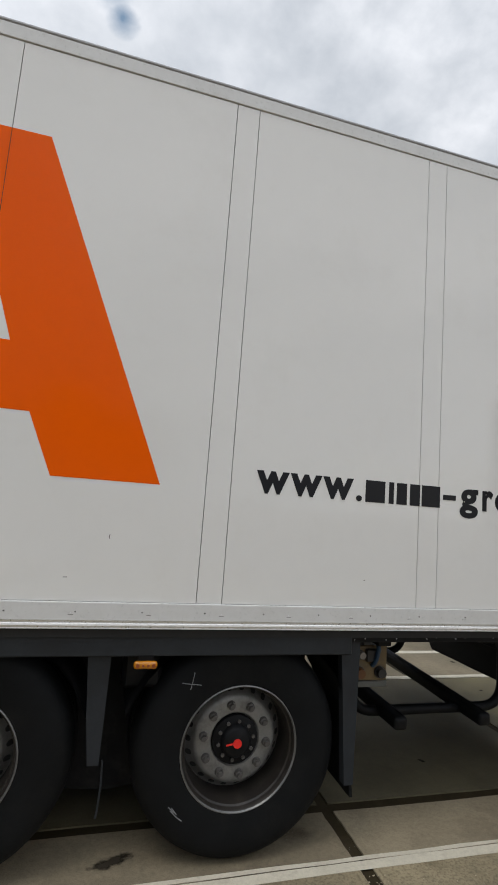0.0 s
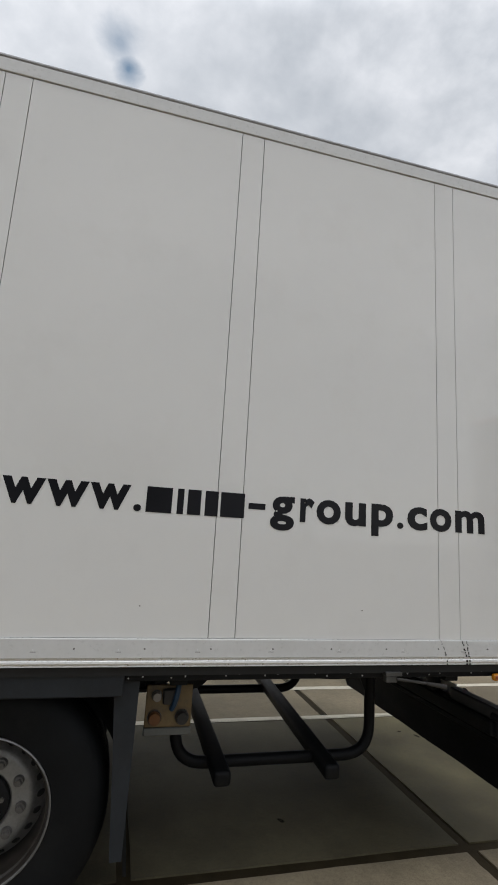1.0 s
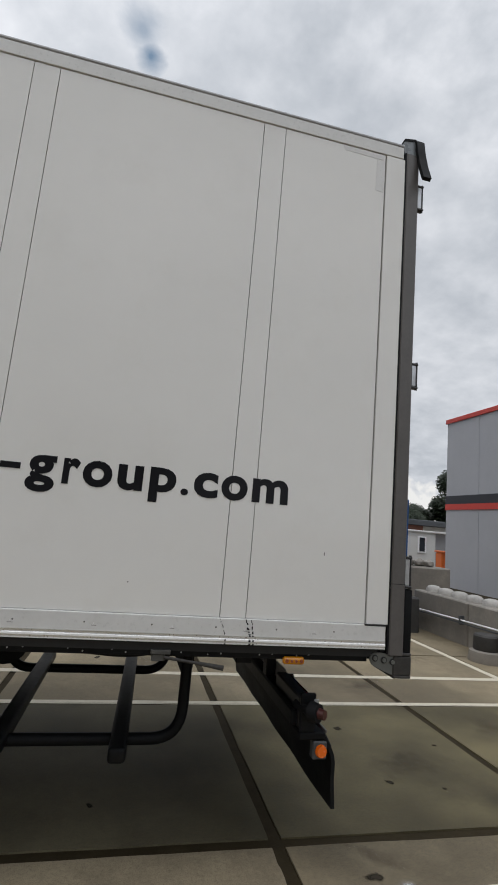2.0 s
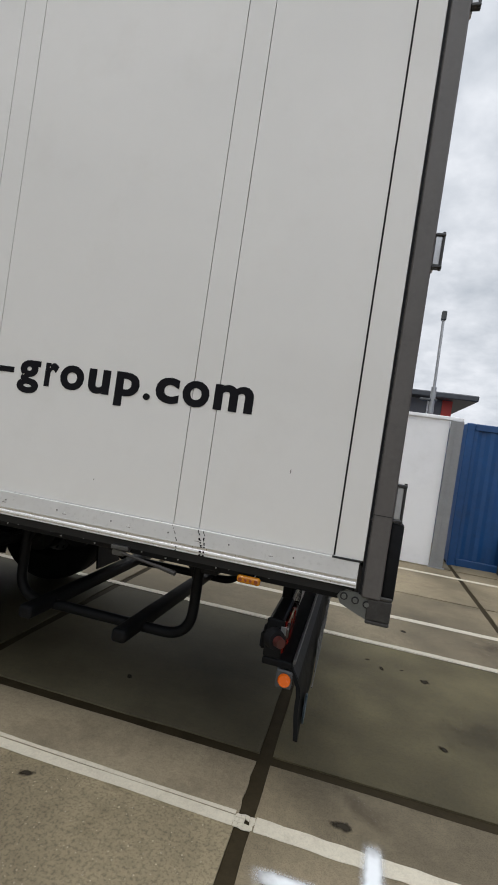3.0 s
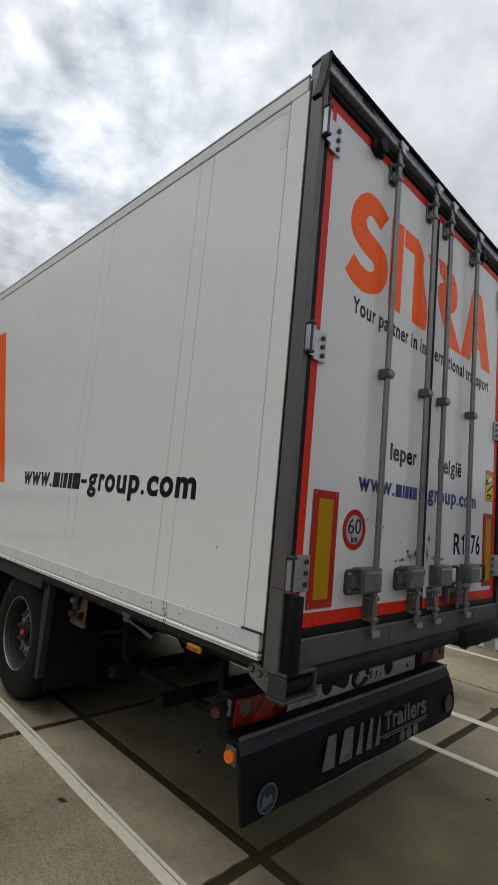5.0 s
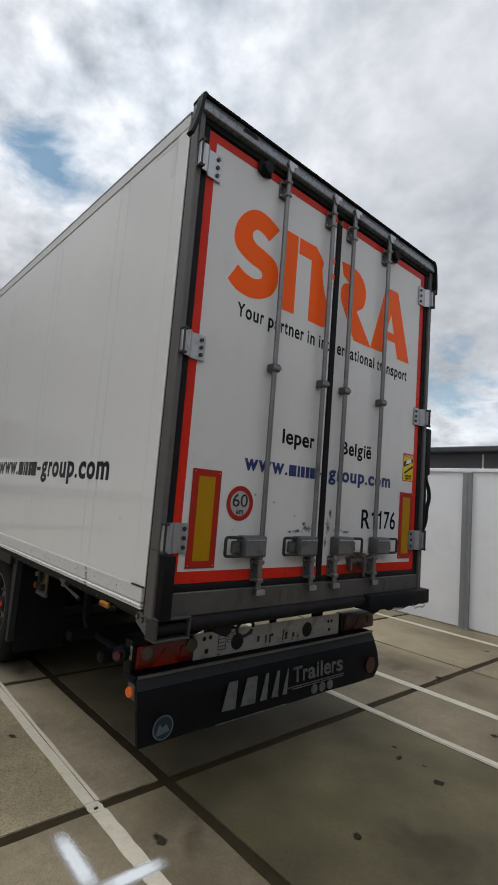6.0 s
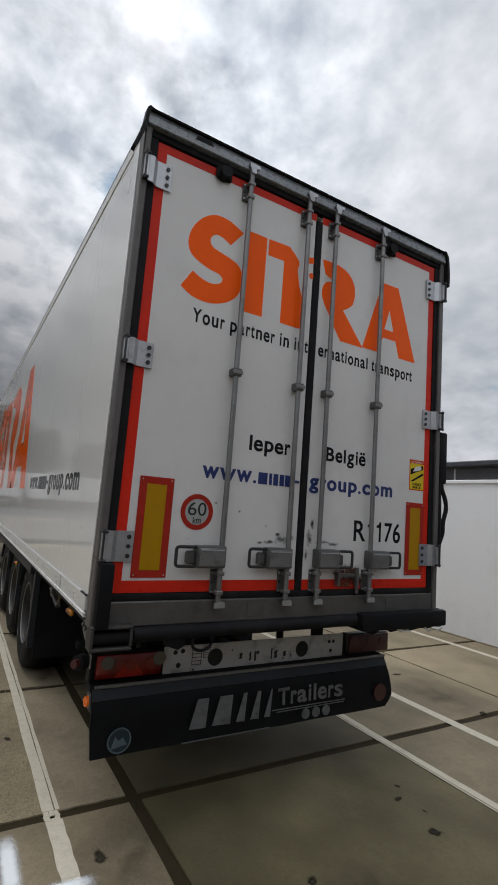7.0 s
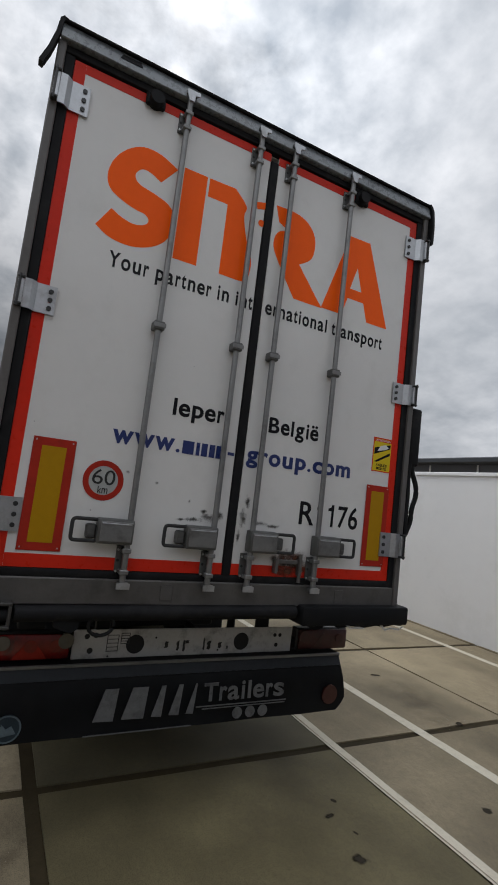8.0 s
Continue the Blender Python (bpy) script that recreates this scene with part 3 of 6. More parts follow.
def glyph_mesh(ch, bold):
    cu = bpy.data.curves.new("glyph", "FONT")
    cu.body, cu.offset, cu.extrude, cu.resolution_u = ch, bold, 0.001, 4
    tmp = new("glyph", cu)
    bpy.context.view_layer.update()
    me = bpy.data.meshes.new_from_object(tmp.evaluated_get(bpy.context.evaluated_depsgraph_get()))
    bpy.data.objects.remove(tmp)
    co = np.empty(len(me.vertices) * 3)
    me.vertices.foreach_get("co", co)
    return me, co.reshape(-1, 3)


def words(text, mat, u0, u1, base, size, to_world, parent, bold=0.02, depth=0.0015, gap=0.0):
    """A line of bold lettering from u0 to u1 on the line base; size: height of the small letters. One part."""
    pen, spots = 0.0, []
    for ch in text:
        g = GLYPHS.get(ch, (667, 40, 627, 0, 718))
        spots.append((ch, pen + g[1], pen + g[2], g[3], g[4]))
        pen += g[0] + gap
    ink = [q for q in spots if q[0] != " "]
    a, b = ink[0][1], ink[-1][2]
    for ch, x0, x1, z0, z1 in ink:
        if ch == "1":
            flag = [(69, 505), (69, 592), (160, 604), (222, 640), (250, 710), (352, 710), (352, 0), (232, 0), (232, 505)]
            part("letter", prism(B(), [(u0 + (x0 - 69 + gx - a) / (b - a) * (u1 - u0), base + gz / 532 * size) for gx, gz in flag], lambda u, v, w: to_world(u, v, 0.0004 + w), depth), mat, parent, "", None)
            continue
        me, co = glyph_mesh(ch, bold)
        lo, hi = co.min(0), co.max(0)
        for v in me.vertices:
            k = [(v.co[i] - lo[i]) / max(1e-6, hi[i] - lo[i]) for i in range(3)]
            v.co = to_world(u0 + (x0 + k[0] * (x1 - x0) - a) / (b - a) * (u1 - u0), base + (z0 + k[1] * (z1 - z0)) / 532 * size, 0.0004 + depth * k[2])
        me.materials.clear()
        me.materials.append(mat)
        part("letter", me, None, parent)


def bars(spans, mat, v0, v1, to_world, parent):
    """Plain upright bars in place of letters."""
    for u0, u1 in spans:
        part("bar", prism(B(), [(u0, v0), (u1, v0), (u1, v1), (u0, v1)], to_world, 0.002), mat, parent, "", None)


# ---- large structure: ground and slabs ----
X_JOINT, Y_JOINT, PITCH_X, PITCH_Y = -0.395, 0.484, 1.945, 2.0
solid("ground", box(B(), -400, 400, -400, 400, -0.4, -0.035), M["far_concrete"], "brownish grey worn concrete yard ground", "ground", kind="structure")
solid("joint_bed", box(B(), -18, 10.5, -12, 14.5, -0.034, -0.009), M["joint"], "dark brown filled joints between the yard slabs", "joint filler", kind="structure")
pavement = thing("pavement", "worn brownish concrete slab pavement with dark joints", "pavement", kind="structure")


def gap_y(j):
    return {0: 0.078, 1: 0.022, 2: 0.03}.get(j, 0.05)


def gap_x(i):
    return {0: 0.075, -1: 0.07, 1: 0.07}.get(i, 0.07)


# ---- yard edge: wall, hall, container ----
WALL_Y, WALL_H = 6.52, 2.49
wall = solid("wall_north", box(B(), -16.0, 1.165, WALL_Y + 0.03, WALL_Y + 0.15, -0.03, WALL_H - 0.06, 0.004), M["fence_white"], "plain white cladding wall along the yard", "wall", kind="structure")
part("wall_coping", box(B(), -16.0, 1.37, WALL_Y + 0.0, WALL_Y + 0.2, WALL_H - 0.06, WALL_H, 0.008), M["fence_white"], wall)
for x0, x1, name in ((1.17, 1.37, "end_post"), (-1.465, -1.33, "wall_post"), (-4.685, -4.55, "wall_post"), (-7.835, -7.7, "wall_post"), (-10.985, -10.85, "wall_post")):
    bm = B()
    box(bm, x0, x1, WALL_Y - 0.05, WALL_Y + 0.028, -0.02, WALL_H - 0.065, 0.006)
    box(bm, x0 + 0.07, x0 + 0.085, WALL_Y - 0.058, WALL_Y - 0.049, 0.0, WALL_H - 0.07)
    box(bm, x0 - 0.03, x1 + 0.03, WALL_Y - 0.08, WALL_Y - 0.0, -0.03, 0.012)
    part(name, bm, M["fence_post"], wall, "grey steel post")

# low flat-roofed building behind the wall
low = thing("flat_roof_building", "low slate grey flat roofed building behind the white wall", "building", at=(0, 0, 0))
part("body", box(B(), -40, 2.3, 14.4, 26, -0.03, 3.695), M["roof_wall"], low)
part("roof_fascia", box(B(), -40.4, 2.95, 13.8, 26.4, 3.70, 3.88, 0.03), M["roof_dark"], low, "dark grey overhanging roof edge")
for k in range(12):
    x = 1.55 - k * 2.05
    part("cladding_joint", box(B(), x, x + 0.05, 14.36, 14.399, 0.0, 3.69), M["fence_white"], low)
part("corner_trim", box(B(), 2.0, 2.3, 14.35, 14.395, 0.0, 3.69), M["hall_red"], low)

# slim mast
mast = thing("lamp_mast", "slim grey steel mast with a small camera head", "mast")
part("pole", rod(B(), (1.12, 9.0, -0.03), (1.10, 9.0, 3.3), 0.055), M["mast"], mast)
part("upper_pole", rod(B(), (1.10, 9.0, 3.3), (1.08, 9.0, 4.75), 0.03), M["mast"], mast)
bm = B()
box(bm, 1.03, 1.13, 8.93, 9.07, 4.73, 4.93, 0.02)
part("camera_head", bm, M["dark_plastic"], mast)
part("bracket", box(B(), 0.84, 1.20, 8.96, 9.04, 3.0, 3.05, 0.01), M["dark_plastic"], mast)

# blue shipping container, end face to the yard
cont = thing("shipping_container", "blue corrugated steel shipping container with faded white marking", "container")
CX0, CX1, CY, CH = 1.52, 4.24, 7.0, 2.47
bm = B()
n = 9
xs = [CX0 + 0.12 + (CX1 - CX0 - 0.24) * k / (4 * n) for k in range(4 * n + 1)]
ys = [CY + (0.05 if (k // 2) % 2 else 0.02) for k in range(4 * n + 1)]
lo = [bm.verts.new((x, y, 0.12)) for x, y in zip(xs, ys)]
hi = [bm.verts.new((x, y, CH - 0.12)) for x, y in zip(xs, ys)]
for k in range(4 * n):
    bm.faces.new((lo[k], lo[k + 1], hi[k + 1], hi[k]))
part("end_sheet", bm, M["container_blue"], cont, smooth=None)
part("body", box(B(), CX0 + 0.01, CX1 - 0.01, CY + 0.08, CY + 6.0, 0.02, CH - 0.01), M["container_blue"], cont)
for x0, x1 in ((CX0, CX0 + 0.13), (CX1 - 0.13, CX1)):
    part("corner_post", box(B(), x0, x1, CY, CY + 0.12, -0.03, CH, 0.01), M["container_blue"], cont)
part("top_rail", box(B(), CX0 + 0.131, CX1 - 0.131, CY + 0.005, CY + 0.11, CH - 0.121, CH - 0.003, 0.01), M["container_blue"], cont)
part("bottom_rail", box(B(), CX0 + 0.131, CX1 - 0.131, CY + 0.005, CY + 0.11, -0.03, 0.119, 0.01), M["container_blue"], cont)
for k in range(11):
    z = 2.2 - k * 0.115 - (0.05 if k > 3 else 0)
    part("marking", box(B(), 3.70, 3.75, CY + 0.008, CY + 0.018, z - 0.085, z), M["fence_white"], cont, "faded white marking")

# grey hall with red and black bands
hall = thing("grey_hall", "grey clad hall with red and black bands", "building")
HX, HY, HH = 10.7, 15.05, 6.5
part("wall", box(B(), HX, HX + 14, -14, HY, -0.03, HH - 0.12), M["hall_grey"], hall)
part("roof_trim", box(B(), HX - 0.06, HX + 14.05, -14.05, HY + 0.06, HH - 0.12, HH + 0.05, 0.01), M["hall_red"], hall, "red roof edge")
part("dark_band", box(B(), HX - 0.03, HX - 0.001, -14, HY + 0.02, 3.13, 3.45), M["hall_black"], hall, "black band")
part("red_band", box(B(), HX - 0.035, HX - 0.001, -14, HY + 0.02, 2.91, 3.13), M["hall_red"], hall, "red band")
for k in range(14):
    part("cladding_joint", box(B(), HX - 0.012, HX - 0.001, HY - 1.9 * k - 1.9, HY - 1.9 * k - 1.88, 0, HH - 0.13), M["hall_grey"], hall)

# stacking concrete blocks along the yard edge
def stacking_block(y0, y1, x0=4.25):
    b = thing("concrete_block", "grey cast concrete stacking block with round studs", "concrete block", "blocks along the yard edge")
    bm = B()
    box(bm, x0, x0 + 0.6, y0, y1, -0.034, 0.7, 0.02)
    part("body", bm, M["block"], b)
    m = 4
    for k in range(m):
        y = y0 + (y1 - y0) * (k + 0.5) / m
        bm = B()
        lathe(bm, [(0.001, 0.81), (0.06, 0.808), (0.105, 0.795), (0.132, 0.77), (0.146, 0.735), (0.152, 0.695)], 14)
        bm.transform(Matrix.Translation((x0 + 0.3, y, 0)) @ Matrix.Rotation(radians(90), 4, "X"))
        part("stud", bm, M["pale_block"], b)
    return b


for k in range(7):
    stacking_block(6.75 - 1.62 * (k + 1), 6.75 - 1.62 * k - 0.02)
solid("dark_block", box(B(), 2.3, 3.96, 6.05, 6.96, -0.034, 0.62, 0.03), M["dark_block"], "dark weathered concrete block beside the container", "concrete block")
pipe = solid("hose", tube(B(), rounded([(4.17, 6.5, 0.37), (4.2, 4.6, 0.42), (4.19, 3.0, 0.45), (4.19, -4.0, 0.38)], 0.5), 0.013), M["fence_white"], "pale hose lying along the concrete blocks", "hose")
solid("hose", tube(B(), rounded([(4.17, 6.5, 0.335), (4.2, 4.4, 0.375), (4.19, 3.2, 0.405), (4.19, -4.0, 0.34)], 0.5), 0.013), M["dark_plastic"], "dark hose lying along the concrete blocks", "hose")
for y in (5.2, 3.4, 1.2, -0.8, -2.8):
    part("hose_clip", box(B(), 4.16, 4.26, y, y + 0.03, 0.33, 0.475, 0.005), M["dark_plastic"], pipe)
base = thing("bollard_base", "stepped grey and black bollard base on the concrete", "bollard base")
for key, prof, mt in (("foot", [(0.0, -0.03), (0.24, -0.03), (0.245, 0.03), (0.225, 0.15), (0.19, 0.165), (0.0, 0.165)], "block"), ("collar", [(0.0, 0.166), (0.17, 0.166), (0.178, 0.18), (0.17, 0.36), (0.15, 0.385), (0.0, 0.39)], "dark_block")):
    bm = lathe(B(), prof, 24)
    bm.transform(Matrix.Translation((3.91, 4.25, -0.004)) @ Matrix.Rotation(radians(90), 4, "X"))
    part(key, bm, M[mt], base)
for x0, x1, y, h in ((4.92, 5.97, 8.0, 1.06),):
    solid("concrete_block", box(B(), x0, x1, y, y + 0.6, -0.034, h, 0.03), M["block"], "plain grey concrete block on the ground", "concrete block", "loose blocks")

rr = random.Random(31)
for k in range(7):
    bm = B()
    bmesh.ops.create_icosphere(bm, subdivisions=1, radius=0.1 + 0.05 * rr.random())
    for v in bm.verts:
        v.co = Vector((v.co.x * rr.uniform(0.8, 1.3), v.co.y * rr.uniform(0.8, 1.3), v.co.z * rr.uniform(0.6, 0.9)))
    bm.transform(Matrix.Translation((4.98 + k * 0.095, 8.25 + 0.1 * (k % 3), 1.13)))
    solid("rubble_stone", bm, M["block"], "broken grey stone lying on a concrete block", "stone", "rubble on the block")

cabin = thing("site_cabin", "off-white site cabin with two small dark windows", "cabin")
part("body", box(B(), 11.0, 14.58, 21.5, 25.0, -0.03, 2.05, 0.02), M["cabin"], cabin)
part("porch", box(B(), 14.6, 16.2, 21.9, 25.0, -0.03, 2.05, 0.02), M["hall_grey"], cabin, "grey recessed entrance")
part("roof", box(B(), 10.9, 16.4, 21.4, 25.1, 2.05, 2.15, 0.02), M["cabin"], cabin)
for x in (12.42, 13.49):
    w = part("window", box(B(), x, x + 0.5, 21.44, 21.499, 0.98, 1.84, 0.01), M["fence_white"], cabin)
    part("pane", box(B(), x + 0.09, x + 0.41, 21.43, 21.438, 1.06, 1.78), M["glass_dark"], w)
house = thing("brick_house", "low red brick house with a dark flat roof", "house")
part("wall", box(B(), 14.0, 19.2, 30, 36, -0.03, 2.655), M["brick"], house)
part("side_wing", box(B(), 19.22, 26, 30.5, 36, -0.03, 2.65), M["cabin"], house)
part("roof", box(B(), 13.8, 26.5, 29.6, 36.5, 2.66, 3.06, 0.03), M["roof_dark"], house)
orange_bin = thing("plastic_bin", "small orange plastic bin beside the blocks", "bin")
part("body", box(B(), 12.30, 12.81, 17.6, 18.1, -0.03, 1.17, 0.04), M["bin_orange"], orange_bin)
part("lid", box(B(), 12.27, 12.84, 17.55, 18.15, 1.17, 1.25, 0.02), M["bin_orange"], orange_bin)


# dark strip laid to show as a dark band in the side panel
solid("road", box(B(), -57.5, -38.0, -60, 14, -0.0349, -0.03), M["dark_ground"], "dark ground strip across the far end of the yard", "road", kind="structure")


def parked_trailer():
    """A box trailer that stands with its doors to the yard; its base is in the middle of its rear edge."""
    t = thing("parked_trailer", "white box semi-trailer parked with its doors to the yard", "trailer", "parked trailers across the yard")
    part("body", box(B(), -13.4, -0.05, -1.27, 1.27, 1.12, 3.95, 0.02), M["cabin"], t)
    for y0, y1 in ((-1.2, -0.01), (0.01, 1.2)):
        part("rear_door", box(B(), -0.049, 0.0, y0, y1, 1.25, 3.85, 0.01), M["door_white"], t)
    bm = box(B(), -13.0, -0.3, -0.6, -0.45, 0.75, 1.119)
    part("underframe", box(bm, -13.0, -0.3, 0.45, 0.6, 0.75, 1.119), M["chassis"], t)
    part("bumper", box(B(), -0.4, -0.25, -1.2, 1.2, 0.45, 0.62, 0.01), M["chassis"], t)
    for y in (-0.95, 0.95):
        part("tail_lamp", box(B(), -0.25, -0.2, y - 0.18, y + 0.18, 0.63, 0.76, 0.01), M["red_lens"], t)
        for x in (-2.6, -3.9, -5.2):
            part("wheel", rod(B(), (x, y - 0.19, 0.52), (x, y + 0.19, 0.52), 0.52, 24), M["tyre"], t)
    return t


first = parked_trailer()
first.location = (-57.4, 1.9, -0.03)
for k in range(1, 16):
    copy_thing(first, pose(-57.4 + 0.35 * math.sin(k * 2.3), 1.9 - 3.15 * k, -0.03))


# trees: tapered trunk, limbs, crown of leaf clumps
def tree(x, y, height, spread, seed, leaves=170, leaf=1.0):
    rnd = random.Random(seed)
    t = thing("tree", "broad dark green leafy tree", "tree", "trees beyond the yard", at=(x, y, -0.03))
    bm = B()
    rod(bm, (0, 0, 0), (0.1, 0, height * 0.45), 0.16 + height * 0.02, 9, 0.1)
    tips = []
    for k in range(9):
        a, h = rnd.uniform(0, 6.28), rnd.uniform(0.28, 0.6) * height
        tip = Vector((math.cos(a) * spread * rnd.uniform(0.4, 0.85), math.sin(a) * spread * rnd.uniform(0.4, 0.85), h + height * rnd.uniform(0.1, 0.32)))
        rod(bm, (0.05, 0, h * 0.8), tip, 0.09, 6, 0.03)
        tips.append(tip)
    part("trunk", bm, M["bark"], t)
    verts, faces = [], []
    lumps = [(tip, spread * rnd.uniform(0.3, 0.5)) for tip in tips] + [(Vector((rnd.uniform(-0.4, 0.4) * spread, rnd.uniform(-0.4, 0.4) * spread, height * rnd.uniform(0.6, 0.88))), spread * rnd.uniform(0.3, 0.45)) for _ in range(9)]
    for c, r in lumps:
        for _ in range(leaves):
            d = Vector((rnd.gauss(0, 1), rnd.gauss(0, 1), rnd.gauss(0, 0.8))).normalized() * r * rnd.uniform(0.55, 1.1)
            p, s = c + d, rnd.uniform(0.10, 0.24) * (height / 7) * leaf
            a = Vector((rnd.gauss(0, 1), rnd.gauss(0, 1), rnd.gauss(0, 1))).normalized()
            b = a.orthogonal().normalized()
            i = len(verts)
            verts += [p + s * a, p + s * 0.6 * b, p - s * a, p - s * 0.6 * b]
            faces.append((i, i + 1, i + 2, i + 3))
    me = bpy.data.meshes.new("crown")
    me.from_pydata(verts, [], faces)
    me.materials.append(M["leaf"])
    part("crown", me, None, t)
    return t


for k, (x, y, h, s) in enumerate(((36.0, 47.5, 9.3, 3.7), (28.8, 48.5, 5.4, 2.2), (39.5, 46, 9.0, 3.6), (31.9, 52, 5.6, 2.3), (26.2, 50, 5.2, 2.2))):
    tree(x, y, h, s, 20 + k, 2600, 0.75)
for k, (x, y, h, s) in enumerate(((-76, -2.2, 13.6, 4.8), (-80, -10.0, 12.0, 4.6), (-82, 5.5, 12.4, 4.4), (-77, -18.0, 10.6, 4.2), (-80, -27.0, 9.8, 4.4))):
    tree(x, y, h, s, 70 + k, 420, 0.8)
for k in range(9):
    tree(-62 + k * 7.5 + (k * 37 % 5) * 0.6, -40 - (k * 53 % 7), 7.5 + (k * 29 % 5) * 0.9, 3.6 + (k % 3) * 0.4, 40 + k)


# ---- semi-trailer ----
LENGTH, WIDTH = 13.6, 2.6
TOP, ROOF, FLOOR = 3.848, 3.95, 1.238
trailer = thing("semi_trailer", "white refrigerated box semi-trailer with orange marks and closed rear doors", "trailer")

# box core, roof, front
part("box_core", box(B(), -LENGTH, -0.085, 0.02, WIDTH - 0.02, 1.08, TOP), M["gap"], trailer)
part("roof", box(B(), -LENGTH, -0.02, 0.03, WIDTH - 0.03, TOP + 0.001, ROOF - 0.01, 0.01), M["panel"], trailer)
part("front_wall", box(B(), -LENGTH - 0.05, -LENGTH - 0.001, 0.0, WIDTH, 1.08, ROOF, 0.02), M["panel"], trailer)

# side panels and joint strips, both sides
edges = [-0.0605, -0.182]
k = 0
while edges[-1] > -LENGTH + 1.3:
    edges += [-0.791 - 1.1895 * k, -0.915 - 1.1895 * k]
    k += 1
edges.append(-LENGTH)
for s, (y0, y1) in enumerate(((0.0, 0.019), (WIDTH - 0.019, WIDTH))):
    for a, b in zip(edges, edges[1:]):
        wide = a - b > 0.3
        part("side_panel" if wide else "joint_strip", box(B(), b + (0.0036 if abs(b + 0.182) < 0.01 else 0.0018), a - (0.0045 if abs(a + 0.182) < 0.01 else 0.0018), y0 - (0.004 if a > -0.1 and y0 < 1 else 0.0), y1, FLOOR + 0.002, TOP - 0.002), M["panel"], trailer, smooth=None)
for y0, y1, sgn in ((-0.006, 0.018, -1), (WIDTH - 0.018, WIDTH + 0.006, 1)):
    bm = B()
    box(bm, -LENGTH, -0.072, y0, y1, TOP + 0.002, ROOF - 0.026, 0.003)
    yo = y0 if sgn < 0 else y1
    part("top_rail", bm, M["white_rail"], trailer, "white aluminium roof rail")
    part("rail_cap", rod(B(), (-LENGTH, yo - sgn * 0.011, ROOF - 0.014), (-0.072, yo - sgn * 0.011, ROOF - 0.014), 0.012, 10), M["rail_edge"], trailer, "dull grey rounded rail edge")
    bm = B()
    o = -0.012 if sgn < 0 else WIDTH + 0.012
    i = 0.018 if sgn < 0 else WIDTH - 0.018
    ya, yb = min(o, i), max(o, i)
    box(bm, -LENGTH, -0.075, ya, yb, 1.158, FLOOR, 0.003)
    part("bottom_rail", bm, M["white_rail"], trailer, "scuffed white aluminium bottom rail")
    bm = B()
    box(bm, -LENGTH, -0.075, ya + 0.004, yb - 0.004, 1.1485, 1.1575)
    part("rail_groove", bm, M["bare_alu"], trailer, "bare aluminium groove")
    part("rail_lip", box(B(), -LENGTH, -0.075, ya - 0.004, yb, 1.136, 1.148, 0.002), M["lip_white"], trailer, "bright white lip")
    part("rail_groove", box(B(), -LENGTH, -0.075, ya + 0.004, yb, 1.129, 1.1355), M["bare_alu"], trailer)
    part("rail_lip", box(B(), -LENGTH, -0.075, ya + 0.001, yb, 1.123, 1.1285, 0.001), M["lip_white"], trailer, "bright white lip")
    bm = B()
    yd = 0.045 if sgn < 0 else WIDTH - 0.045
    box(bm, -2.449, -0.14, min(yd, yd - sgn * 0.08), max(yd, yd - sgn * 0.08), 1.05, 1.122, 0.004)
    part("side_beam", bm, M["chassis"], trailer, "black side beam with rivets")
    yd -= sgn * -0.012
    part("side_beam", box(B(), -LENGTH, -2.45, min(yd, yd - sgn * 0.09), max(yd, yd - sgn * 0.09), 0.99, 1.122, 0.006), M["stay"], trailer, "dusty blue-grey side beam above the wheels")

# rivets and marks on the near bottom rail and beam
rivet_mesh = mesh_of("rivet", rod(B(), (0, 0, 0), (0, -0.003, 0), 0.0038, 8), M["post"], None)
bright_mesh = mesh_of("rivet", rod(B(), (0, 0, 0), (0, -0.003, 0), 0.0035, 6), M["galv"], None)
for k in range(26):
    part("rivet", rivet_mesh, None, trailer).location = (-0.35 - 0.29 * k, -0.0115, 1.197)
for k in range(60):
    if k % 7 in (0, 1, 3, 4):
        part("rivet", bright_mesh, None, trailer).location = (-0.45 - 0.062 * k, 0.0445, 1.075 - (k % 3) * 0.006)
for k in range(24):
    x = -0.46 - 0.34 * k
    part("rail_stamp", prism(B(), [(x, 1.183), (x + 0.022, 1.183), (x + 0.022, 1.185), (x, 1.185)], lambda u, v, w: Vector((u, -0.0122 - w, v)), 0.0006), M["post"], trailer, "", None)
    part("rail_stamp", prism(B(), [(x + 0.008, 1.190), (x + 0.013, 1.190), (x + 0.012, 1.197), (x + 0.009, 1.196)], lambda u, v, w: Vector((u, -0.0122 - w, v)), 0.0006), M["bare_alu"], trailer, "", None)
rnd = random.Random(5)


